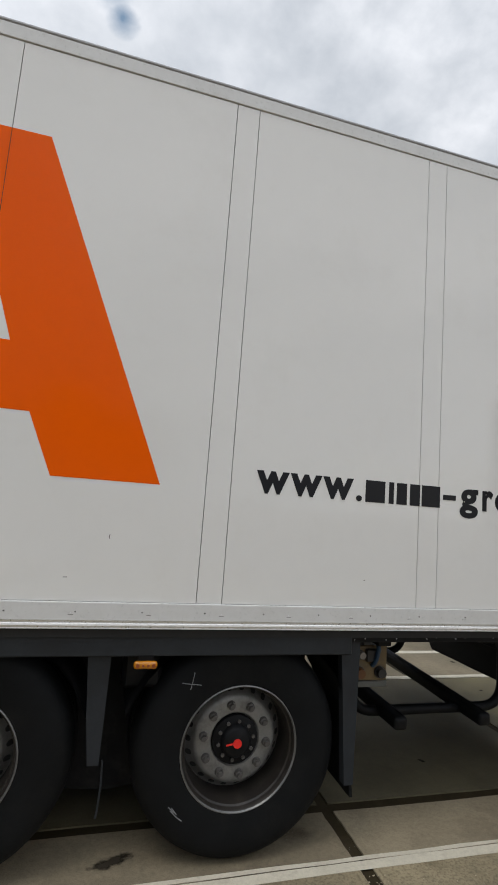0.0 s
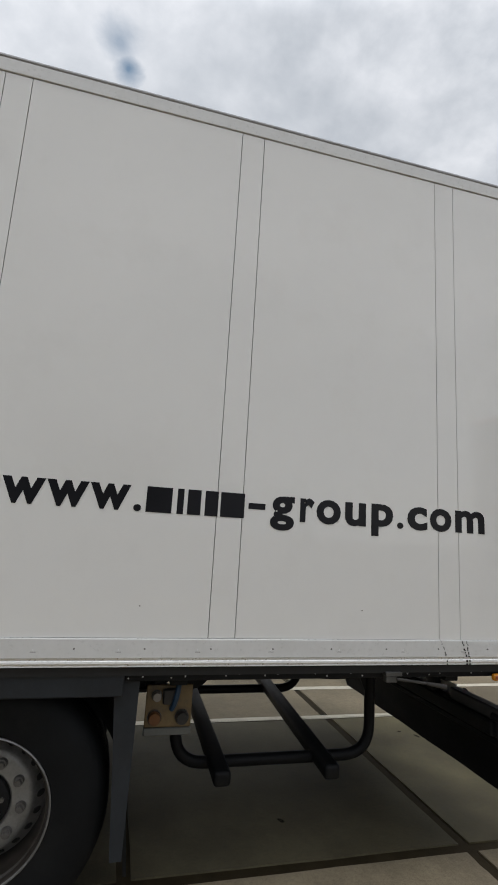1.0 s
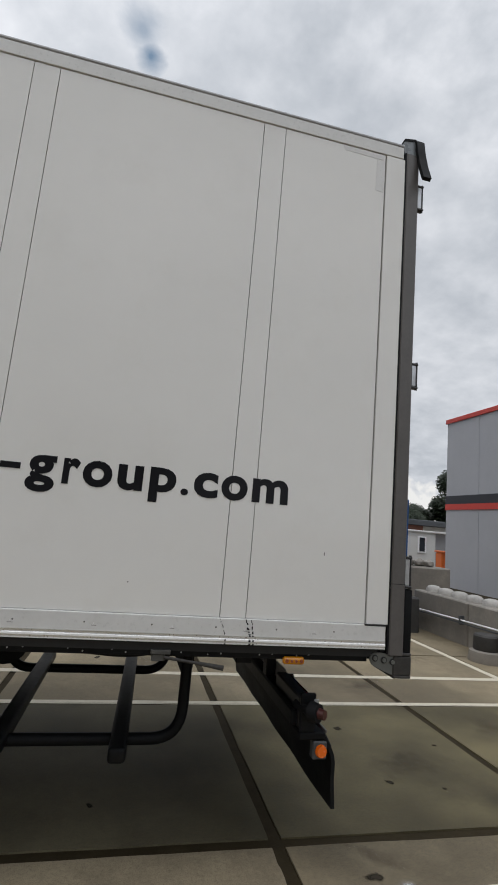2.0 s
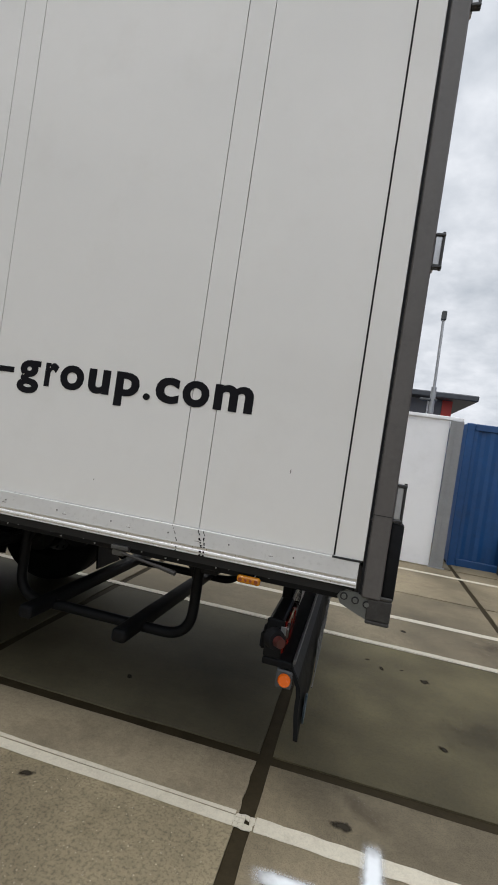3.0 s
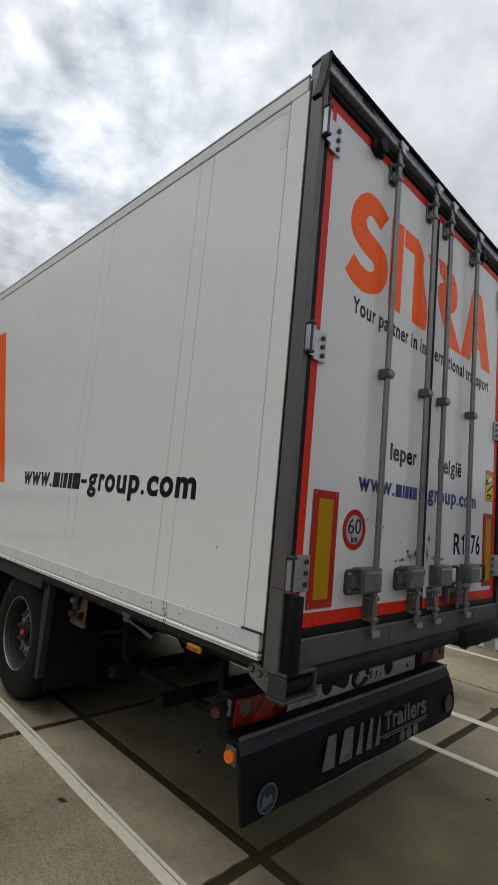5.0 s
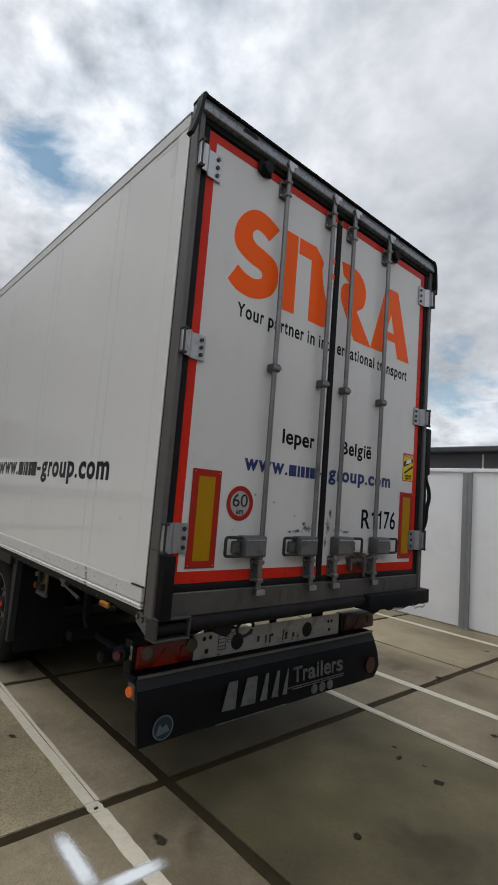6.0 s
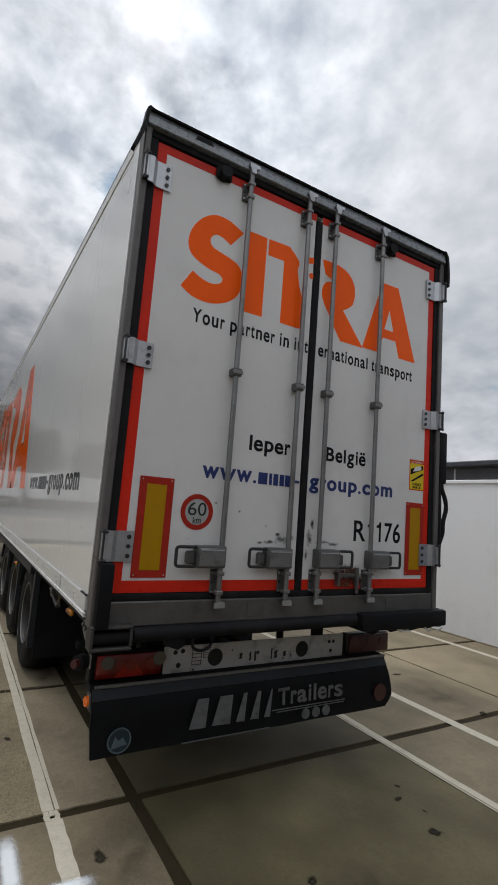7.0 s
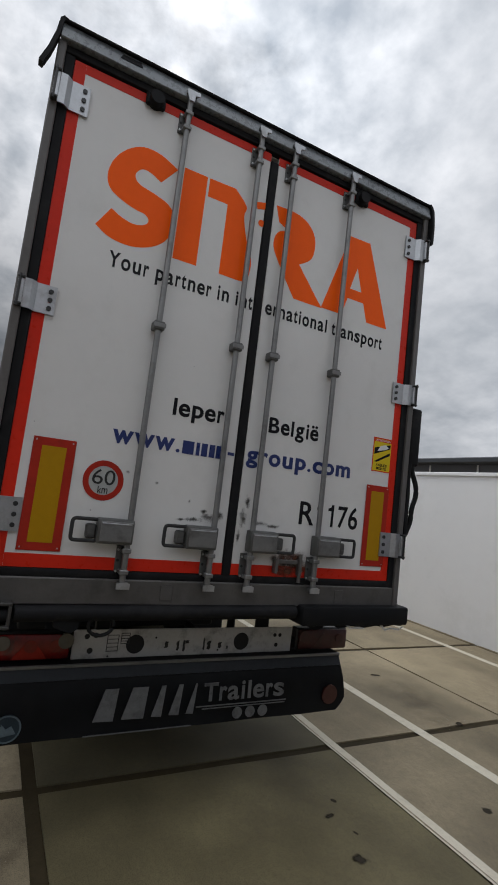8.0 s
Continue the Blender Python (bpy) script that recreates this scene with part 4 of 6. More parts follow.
def rail_crack(x, wide, drift, seed):
    """A ragged crack that runs down the bottom rail under a panel seam."""
    r = random.Random(seed)
    left_edge, right_edge, n = [], [], 13
    for k in range(n + 1):
        z = 1.236 - 0.076 * k / n
        mid = x + drift * k / n + r.uniform(-0.003, 0.003)
        half = wide * (0.35 + 1.1 * r.random() * k / n)
        left_edge.append((mid - half, z))
        right_edge.append((mid + half, z))
    for (a, b), (c, d) in zip(zip(left_edge, right_edge), zip(left_edge[1:], right_edge[1:])):
        if r.random() < 0.86:
            part("scuff_mark", prism(B(), [a, b, d, c], lambda u, v, w: Vector((u, -0.0122 - w, v)), 0.0008), M["black_ink"], trailer, "", None)
    for z in (1.142, 1.126):
        part("scuff_mark", prism(B(), [(x + drift - wide, z - 0.004), (x + drift + wide, z - 0.005), (x + drift + wide * 0.8, z + 0.005), (x + drift - wide * 0.7, z + 0.004)], lambda u, v, w: Vector((u, -0.0162 - w, v)), 0.0008), M["black_ink"], trailer, "", None)


rail_crack(-0.913, 0.0032, 0.03, 3)
rail_crack(-0.789, 0.0058, 0.022, 4)
rail_crack(-0.762, 0.0045, 0.012, 8)
for x, z, w, h in ((-3.72, 1.515, 0.003, 0.026), (-3.9, 1.34, 0.018, 0.004), (-2.42, 1.37, 0.006, 0.006), (-1.35, 1.37, 0.006, 0.006), (-0.42, 1.55, 0.004, 0.02), (-0.13, 1.415, 0.09, 0.005), (-0.10, 1.44, 0.03, 0.004)):
    part("scratch", prism(B(), [(x, z), (x + w, z + h * 0.2), (x + w * 0.9, z + h), (x - 0.001, z + h * 0.7)], on_side, 0.0008), M["post"], trailer, "", None)
part("panel_foot_gap", box(B(), -0.19, -0.07, -0.0135, -0.002, 1.232, 1.2395), M["gap"], trailer, "", None)

# worn tape corner at the top rear of the side
bm = B()
for pts in ([(-0.445, 3.84), (-0.44, 3.815), (-0.195, 3.812), (-0.195, 3.836)], [(-0.21, 3.81), (-0.236, 3.808), (-0.240, 3.61), (-0.192, 3.605), (-0.192, 3.808)]):
    prism(bm, pts, on_side, 0.0012)
part("patch_tape", bm, M["white_rail"], trailer, "white patch tape")

# rear frame: posts, header, sill
for y0, y1, side in ((0.0, 0.038, "l"), (WIDTH - 0.038, WIDTH, "r")):
    part("rear_post", box(B(), -0.049, 0.03, y0 - (0.004 if side == "l" else 0), y1 + (0.004 if side == "r" else 0), 1.09, 3.90, 0.006), M["post"], trailer, "scuffed grey rear corner post")
    s0, s1 = (y1, y1 + 0.0495) if side == "l" else (y0 - 0.0495, y0)
    part("door_seal", box(B(), -0.05, 0.012, s0 + 0.0005, s1 - 0.0005, 1.21, 3.852, 0.004), M["rubber"], trailer)
    g = (0.0, 0.018) if side == "l" else (WIDTH - 0.018, WIDTH)
    part("post_seal", box(B(), -0.0595, -0.0495, g[0], g[1], 1.1, 3.90), M["rubber"], trailer)
prof = [(-0.063, 3.895), (0.044, 3.895), (0.05, 3.90), (0.034, 3.982), (-0.0, 3.99), (-0.063, 3.98)]
part("header", prism(B(), prof, lambda u, v, w: Vector((u, w + 0.004, v)), WIDTH - 0.008), M["header"], trailer, "blue-grey sheet rear header beam")
part("header_seal", box(B(), -0.062, 0.016, 0.006, WIDTH - 0.006, 3.853, 3.8945, 0.008, 2), M["rubber"], trailer, "black rubber seal under the header")
part("header_cap", prism(B(), [(-0.065, 3.9805), (0.0, 3.9905), (0.052, 3.9825), (0.056, 3.992), (0.0, 4.005), (-0.065, 3.993)], lambda u, v, w: Vector((u, w, v)), WIDTH), M["rubber"], trailer, "dark roof edge trim")
part("header_patch", prism(B(), [(0.30, 3.94), (0.42, 3.942), (0.41, 3.97), (0.31, 3.968)], lambda u, v, w: Vector((0.0505 - (v - 3.90) * 0.195 + w, u, v)), 0.003), M["rubber"], trailer, "", None)
for base, sgn, line in ((0.0, -1, [(0.004, 4.004), (-0.012, 3.985), (-0.022, 3.90), (-0.045, 3.80), (-0.075, 3.71)]),
                        (WIDTH, 1, [(0.01, 4.003), (-0.010, 3.985), (-0.026, 3.955), (-0.032, 3.86), (-0.030, 3.76), (-0.022, 3.69)])):
    inner = [(u + 0.02, v - 0.008) for u, v in reversed(line)]
    bm = prism(B(), [(base + sgn * -u, v) for u, v in line + inner], lambda u, v, w: Vector((0.004 + w + (4.0 - v) * 0.05, u, v)), 0.05)
    part("corner_flap", bm, M["rubber"], trailer, "black rubber corner flap hanging off the roof edge")
part("sill_seal", box(B(), -0.05, 0.012, 0.0885, WIDTH - 0.0885, 1.215, 1.2535, 0.005, 2), M["rubber"], trailer)
part("rear_sill", box(B(), -0.08, 0.02, 0.0385, WIDTH - 0.0385, 1.085, 1.214, 0.006), M["sill"], trailer, "dirty grey steel rear sill")
for y in (0.92, 2.07):
    part("sill_plate", box(B(), 0.0201, 0.024, y, y + 0.07, 1.11, 1.19, 0.003), M["sill"], trailer)
part("under_beam", box(B(), -0.12, 0.045, 0.22, 1.79, 1.015, 1.083, 0.018, 2), M["rubber"], trailer, "black rubber buffer strip")
part("buffer_tube", rod(B(), (0.02, 0.23, 1.045), (0.02, 1.78, 1.055), 0.04, 14), M["rubber"], trailer)

# corner bracket and roller buffers
bm = B()
prism(bm, [(-0.145, 1.072), (-0.135, 1.092), (-0.11, 1.104), (-0.03, 1.098), (0.0, 1.085), (0.022, 1.055), (0.022, 0.995), (0.0, 0.992), (-0.075, 1.02), (-0.13, 1.045)], lambda u, v, w: Vector((u, 0.008 + w, v)), 0.012)
corner = part("corner_bracket", bm, M["bracket"], trailer, "pale grey steel corner bracket with three bolts")
for x, z in ((-0.118, 1.078), (-0.07, 1.07), (-0.022, 1.062)):
    part("bracket_washer", rod(B(), (x, 0.0085, z), (x, 0.003, z), 0.016, 14), M["gap"], corner)
    part("bracket_bolt", rod(B(), (x, 0.0035, z), (x, -0.002, z), 0.010, 10), M["bracket"], corner)
part("corner_web", prism(B(), [(-0.34, 1.12), (-0.10, 1.12), (-0.14, 1.035), (-0.31, 1.03)], lambda u, v, w: Vector((u, 0.28 + w, v)), 0.03), M["chassis"], trailer)
# box buffer, open to the rear
for y0, y1, z0, z1 in ((0.0, 0.215, 0.985, 1.0), (0.0, 0.215, 1.09, 1.105), (0.0, 0.016, 1.0005, 1.0895), (0.2, 0.215, 1.0005, 1.0895)):
    part("buffer_wall", box(B(), -0.02, 0.078, y0, y1, z0, z1, 0.004), M["buffer"], trailer, "worn dark steel buffer box")
part("buffer_back", box(B(), -0.0195, 0.0, 0.017, 0.199, 1.001, 1.089), M["rubber"], trailer)
part("buffer_roll", rod(B(), (0.035, 0.018, 1.042), (0.035, 0.199, 1.042), 0.032, 14), M["rubber"], trailer)
part("corner_pad", box(B(), 0.0305, 0.082, 0.012, 0.084, 1.09, 1.415, 0.008, 2), M["bumper"], trailer, "black rubber corner pad")
part("hanging_loop", tube(B(), [(0.035 + 0.01 * math.sin(a), 0.635 + 0.062 * math.cos(a), 0.988 + 0.05 * math.sin(a)) for a in [0.3 * k for k in range(21)]], 0.009, 8), M["rubber"], trailer, "black hanging rubber loop")
part("torn_flap", prism(B(), [(0.40, 1.03), (0.53, 1.03), (0.525, 0.975), (0.49, 0.955), (0.45, 0.968), (0.41, 0.985)], lambda u, v, w: Vector((0.01 + w, u, v)), 0.03), M["bumper"], trailer)
part("torn_flap", prism(B(), [(1.86, 1.0), (2.02, 1.0), (1.99, 0.965), (1.93, 0.95), (1.88, 0.97)], lambda u, v, w: Vector((0.01 + w, u, v)), 0.03), M["bumper"], trailer)
part("post_seam", box(B(), -0.048, 0.029, -0.0052, -0.0042, 1.4375, 1.4405), M["gap"], trailer, "", None)
part("right_buffer", box(B(), -0.10, 0.09, 1.80, 2.65, 0.985, 1.10, 0.014, 2), M["bumper"], trailer, "thick black rubber buffer")
for pts in ([(2.16, 0.99), (2.19, 0.972), (2.26, 0.974), (2.30, 0.966), (2.285, 0.96), (2.18, 0.963), (2.145, 0.984)], [(2.44, 0.988), (2.475, 0.958), (2.53, 0.966), (2.60, 0.957), (2.635, 0.975), (2.625, 0.963), (2.59, 0.946), (2.53, 0.956), (2.47, 0.946), (2.43, 0.98)]):
    part("torn_strip", prism(B(), pts, lambda u, v, w: Vector((0.062 + w, u, v)), 0.006), M["plate"], trailer, "torn pale strip")
part("torn_flap", prism(B(), [(2.05, 0.99), (2.66, 0.99), (2.62, 0.972), (2.55, 0.978), (2.47, 0.966), (2.40, 0.975), (2.31, 0.964), (2.2, 0.975), (2.1, 0.962)], lambda u, v, w: Vector((0.03 + w, u, v)), 0.025), M["bumper"], trailer, "ragged lower rubber edge")


# rear doors
def rear_door(y0, y1, hinge_left):
    d = part("rear_door", box(B(), -0.08, 0.0, y0, y1, 1.255, 3.846, 0.005), M["door_white"], trailer, "white rear door with red reflective edge tape")
    e = 0.058
    bm = B()
    ya, yb = (y0, y0 + e) if hinge_left else (y1 - e, y1)
    box(bm, 0.0002, 0.0016, ya, yb, 1.256, 3.845)
    part("edge_tape", bm, M["red"], d, "red reflective tape", None)
    ta, tb = (y0 + e + 0.0003, y1) if hinge_left else (y0, y1 - e - 0.0003)
    part("bottom_tape", box(B(), 0.0002, 0.0016, ta, tb, 1.256, 1.32), M["red"], d, "red reflective tape", None)
    part("top_tape", box(B(), 0.0002, 0.0016, ta, tb, 3.793, 3.845), M["red"], d, "red reflective tape", None)
    return d


left = rear_door(0.088, 1.272, True)
right = rear_door(1.328, WIDTH - 0.088, False)
part("centre_seal", box(B(), -0.04, 0.008, 1.2725, 1.3275, 1.24, 3.80, 0.006), M["rubber"], left)


def hinge(door, z0, z1, left_side):
    s = (lambda y: y) if left_side else (lambda y: WIDTH - y)

    def b(bm, x0, x1, ya, yb, za, zb, bevel=0.0):
        return box(bm, x0, x1, min(s(ya), s(yb)), max(s(ya), s(yb)), za, zb, bevel)
    bm = B()
    prism(bm, [(0.031, 0.035), (0.040, 0.035), (0.040, 0.068), (0.0145, 0.094), (0.0145, 0.185), (0.005, 0.185), (0.005, 0.09), (0.031, 0.063)], lambda u, v, w: Vector((u, s(v), z0 + w)), z1 - z0)
    part("hinge", bm, M["galv"], door, "galvanised steel hinge")
    bm = B()
    b(bm, 0.0305, 0.058, 0.006, 0.0345, z0 + 0.013, z1 - 0.013, 0.003)
    for za in (z0, z1 - 0.0125):
        cap = B()
        b(cap, 0.0305, 0.07, 0.002, 0.0345, za, za + 0.0125, 0.003)
        part("hinge_cap", cap, M["hub"], door)
    part("hinge_pin", rod(B(), (0.063, s(0.013), z0 - 0.006), (0.063, s(0.013), z1 + 0.006), 0.0065, 10), M["hub"], door)
    for k in range(3):
        zb = z0 + 0.03 + k * (z1 - z0 - 0.06) / 2
        part("hinge_bolt", rod(B(), (0.0135, s(0.158), zb), (0.022, s(0.158), zb), 0.012, 8), M["hub"], door)
    part("hinge_knuckle", bm, M["galv"], door)


for z0, z1 in ((3.555, 3.715), (2.48, 2.625), (1.42, 1.58)):
    hinge(left, z0, z1, True)
    hinge(right, z0, z1, False)


def lock_rod(door, y, dirn):
    """Bar with cams, keeps, a guide and a handle; dirn: the side to which the handle lies."""
    part("lock_rod", rod(B(), (0.045, y, 1.185), (0.045, y, 3.92), 0.0165, 12), M["rod"], door, "grey zinc locking bar")
    bm = B()
    box(bm, 0.002, 0.07, y - 0.03, y + 0.03, 2.535, 2.585, 0.006)
    part("rod_guide", bm, M["handle"], door)
    part("guide_strap", box(B(), 0.0702, 0.074, y - 0.034, y + 0.034, 2.548, 2.572, 0.0015), M["rod"], door)
    for za, zb, zc in ((3.70, 3.825, 3.925), (1.235, 1.385, 1.19)):
        part("rod_bearing", box(B(), 0.002, 0.012, y - 0.042, y + 0.026, za, zb, 0.003), M["handle"], door)
        for q in (0.14, 0.86):
            zs = za + (zb - za) * q
            part("strap", box(B(), 0.0125, 0.066, y - 0.024, y + 0.022, zs - 0.012, zs + 0.012, 0.004), M["rod"], door)
            part("bolt", rod(B(), (0.0121, y - 0.034, zs), (0.02, y - 0.034, zs), 0.006, 8), M["galv"], door)
        part("bearing_hole", rod(B(), (0.0122, y - 0.03, (za + zb) / 2), (0.0128, y - 0.03, (za + zb) / 2), 0.008, 10), M["gap"], door)
        part("rod_cam", prism(B(), [(y - 0.014, zc - 0.05), (y + 0.016, zc - 0.05), (y + 0.02, zc - 0.012), (y + 0.046, zc - 0.008), (y + 0.046, zc + 0.014), (y - 0.03, zc + 0.014), (y - 0.03, zc - 0.006)] if zc > 2 else [(y - 0.032, zc - 0.016), (y + 0.036, zc - 0.016), (y + 0.036, zc + 0.012), (y + 0.018, zc + 0.02), (y - 0.032, zc + 0.012)], lambda u, v, w: Vector((0.0625 + w, u, v)), 0.008), M["galv"], door, "worn bright locking cam")
        part("cam_keep", box(B(), 0.0315, 0.0618, y - 0.03, y + 0.034, zc - 0.013, zc + 0.012, 0.004), M["handle"], door, "steel keep on the frame")
    bm = B()
    ya, yb = sorted((y + dirn * 0.165, y - dirn * 0.02))
    box(bm, 0.003, 0.075, ya, yb, 1.395, 1.52, 0.01, 2)
    part("handle_case", bm, M["handle"], door, "grey metal handle case")
    part("case_lid", box(B(), 0.0752, 0.079, ya + 0.014, yb - 0.012, 1.408, 1.507, 0.0018), M["rod"], door)
    part("case_rib", box(B(), 0.0792, 0.082, ya + 0.02, yb - 0.018, 1.494, 1.5, 0.001), M["galv"], door)
    o, i = y + dirn * 0.285, y + dirn * 0.166
    bm = tube(B(), rounded([(0.05, i, 1.51), (0.055, o, 1.51), (0.055, o, 1.404), (0.05, i, 1.404)], 0.02), 0.0095)
    part("handle_loop", bm, M["gap"], door, "dark handle loop")
    bm = B()
    box(bm, 0.01, 0.05, min(i, i + dirn * 0.05), max(i, i + dirn * 0.05), 1.415, 1.487, 0.008)
    box(bm, 0.05, 0.056, min(i, i + dirn * 0.05) + 0.012, max(i, i + dirn * 0.05) - 0.012, 1.43, 1.445)
    part("latch", bm, M["handle"], door)


lock_rod(left, 0.705, -1)
lock_rod(left, 1.175, -1)
lock_rod(right, 1.42, 1)
lock_rod(right, 1.88, 1)
bm = B()
box(bm, 0.002, 0.02, 1.60, 1.80, 1.335, 1.36, 0.004)
box(bm, 0.002, 0.045, 1.60, 1.62, 1.28, 1.37, 0.004)
box(bm, 0.002, 0.045, 1.77, 1.79, 1.27, 1.37, 0.004)
rod(bm, (0.03, 1.78, 1.23), (0.03, 1.78, 1.40), 0.012, 8)
part("seal_bracket", bm, M["nut"], right, "rusty seal bracket")
for door, y in ((left, 0.52), (right, 1.985)):
    bm = B()
    rod(bm, (-0.01, y, 3.815), (0.06, y, 3.815), 0.045, 14, 0.038)
    box(bm, 0.001, 0.03, y - 0.055, y + 0.055, 3.775, 3.855, 0.01)
    part("door_buffer", bm, M["rubber"], door)
# cable hanging at the right post
part("cable", tube(B(), rounded([(0.0, 2.66, 2.4), (0.005, 2.672, 2.12), (0.012, 2.645, 2.03), (0.026, 2.69, 1.93), (0.026, 2.70, 1.85), (0.02, 2.665, 1.76), (0.022, 2.672, 1.68), (0.01, 2.64, 1.585)], 0.05), 0.017), M["rubber"], trailer, "black cable")
part("cable", tube(B(), rounded([(0.012, 2.63, 2.14), (0.02, 2.615, 2.0), (0.022, 2.622, 1.86), (0.024, 2.618, 1.7), (0.02, 2.628, 1.57)], 0.05), 0.015), M["rubber"], trailer, "black cable")
for z in (1.36, 1.28, 1.2, 1.14):
    part("post_bolt", rod(B(), (-0.03, WIDTH + 0.003, z), (-0.03, WIDTH + 0.012, z), 0.008, 8), M["hub"], trailer)
part("cable_sleeve", box(B(), -0.03, 0.03, WIDTH + 0.0045, WIDTH + 0.098, 2.06, 2.475, 0.018, 3), M["rubber"], trailer)


# door marks
def rear_plate(door, y0, y1, z0, z1):
    p = part("marker_plate", box(B(), 0.0025, 0.0055, y0, y1, z0, z1, 0.001), M["board_red"], door, "red and yellow reflective marker plate", None)
    part("yellow_field", box(B(), 0.0058, 0.0068, y0 + 0.043, y1 - 0.043, z0 + 0.04, z1 - 0.04), M["yellow"], door, "yellow reflective field", None)
    for y in (y0 + 0.015, y1 - 0.015):
        for z in (z0 + 0.015, z1 - 0.015):
            part("plate_screw", rod(B(), (0.005, y, z), (0.0075, y, z), 0.004, 8), M["galv"], door)
    return p


rear_plate(left, 0.19, 0.39, 1.335, 1.882)
rear_plate(right, 2.268, 2.464, 1.348, 1.888)


def disc(r0, r1, y, z, x0, x1, seg=36):
    bm = B()
    lathe(bm, [(r0, x0), (r1, x0), (r1, x1), (r0, x1), (r0, x0)] if r0 else [(0.0001, x0), (r1, x0), (r1, x1), (0.0001, x1)], seg)
    bm.transform(Matrix.Translation((0, y, z)) @ Matrix.Rotation(radians(-90), 4, "Z"))
    return bm


part("speed_disc", disc(0, 0.100, 0.547, 1.705, 0.0005, 0.0015), M["disc_grey"], left, "dirty white speed disc", None)
part("speed_ring", disc(0.074, 0.103, 0.547, 1.705, 0.0016, 0.0026), M["board_red"], left, "red ring", None)


def rear_at(x):
    return lambda u, v, w: Vector((x + w, u, v))


words("60", M["gap"], 0.489, 0.605, 1.686, 0.056, rear_at(0.0018), left, 0.0)
words("km", M["black_ink"], 0.524, 0.574, 1.640, 0.026, rear_at(0.0018), left, 0.0)
part("warning_sticker", box(B(), 0.0003, 0.0012, 2.299, 2.457, 1.988, 2.214), M["sticker_yellow"], right, "yellow blind spot warning sticker", None)
bm = B()
for y0, y1, z0, z1 in ((2.296, 2.46, 1.984, 1.991), (2.296, 2.46, 2.210, 2.218), (2.294, 2.301, 1.984, 2.218), (2.455, 2.462, 1.984, 2.218)):
    part("sticker_frame", box(B(), 0.0013, 0.0018, y0, y1, z0, z1), M["red"], right, "", None)
bm = B()
prism(bm, [(2.307, 2.05), (2.447, 2.125), (2.447, 2.105), (2.337, 2.05)], rear_at(0.0013), 0.0006)
prism(bm, [(2.307, 2.145), (2.447, 2.18), (2.447, 2.15), (2.307, 2.10)], rear_at(0.0013), 0.0006)
part("sticker_road", bm, M["black_ink"], right, "", None)
part("sticker_head", box(B(), 0.0013, 0.0017, 2.303, 2.454, 2.19, 2.208), M["red"], right, "", None)
part("sticker_truck", prism(B(), [(2.335, 2.125), (2.405, 2.14), (2.432, 2.155), (2.405, 2.175), (2.355, 2.16)], rear_at(0.0020), 0.0005), M["door_white"], right, "", None)
words("ATTENTION", M["door_white"], 2.315, 2.442, 2.193, 0.009, rear_at(0.0018), right, 0.01, depth=0.0005)
words("ANGLES", M["black_ink"], 2.33, 2.427, 2.021, 0.014, rear_at(0.0013), right, 0.035, depth=0.0005)
words("MORTS", M["black_ink"], 2.335, 2.422, 1.998, 0.013, rear_at(0.0013), right, 0.035, depth=0.0005)
words("Your partner in int", M["black_ink"], 0.403, 1.262, 2.822, 0.064, on_rear, left, 0.02, gap=40)
words("ernational transport", M["black_ink"], 1.352, 2.285, 2.826, 0.064, on_rear, right, 0.02, gap=40)
words("Ieper", M["black_ink"], 0.862, 1.172, 2.108, 0.071, on_rear, left, 0.024)
words("Belgi\u00eb", M["black_ink"], 1.472, 1.838, 2.110, 0.071, on_rear, right, 0.024)
words("www.", M["blue_ink"], 0.557, 0.93, 1.905, 0.073, on_rear, left, 0.032)
bars([(0.945, 1.012), (1.026, 1.047), (1.058, 1.094), (1.106, 1.14), (1.148, 1.198)], M["blue_ink"], 1.905, 1.978, on_rear, left)
words("-", M["blue_ink"], 1.222, 1.262, 1.905, 0.073, on_rear, left, 0.032)
words("group.com", M["blue_ink"], 1.345, 2.118, 1.909, 0.073, on_rear, right, 0.032)
words("R", M["black_ink"], 1.757, 1.868, 1.580, 0.106, on_rear, right, 0.012)
words("1176", M["black_ink"], 1.888, 2.216, 1.580, 0.106, on_rear, right, 0.012)

# small dents and dirt on the doors
def blot(name, y, z, ry, rz, lift, mat, door, off=0.0005):
    bm = B()
    x = off + 0.0001 * (lift % 5)
    bm.faces.new([bm.verts.new((x, y + a * ry, z + b * rz)) for a, b in ((-1, -1), (1, -1), (1, 1), (-1, 1))])
    part(name, bm, mat, door, "", None)


for k, (y, z, r) in enumerate(((0.664, 1.767, 0.014), (0.83, 1.726, 0.012), (1.027, 1.648, 0.012), (0.505, 1.55, 0.007), (0.18, 1.95, 0.006), (0.95, 2.40, 0.004))):
    blot("dirt_mark", y, z, r * 1.5, r * 1.4, k, M["soft_dirt"], left)
for k, (y, z, ry, rz) in enumerate(((1.07, 1.55, 0.09, 0.025), (1.15, 1.565, 0.09, 0.045), (1.215, 1.58, 0.05, 0.06), (1.12, 1.60, 0.05, 0.018), (0.99, 1.545, 0.07, 0.015))):
    blot("dirt_smudge", y, z, ry, rz, 10 + k, M["soft_dirt"], left)
for k, (y, z, ry, rz) in enumerate(((1.37, 1.58, 0.04, 0.12), (1.39, 1.68, 0.03, 0.06), (1.48, 1.56, 0.10, 0.03), (1.58, 1.55, 0.08, 0.02), (1.35, 1.47, 0.02, 0.08))):
    blot("dirt_smudge", y, z, ry, rz, 20 + k, M["soft_dirt"], right)
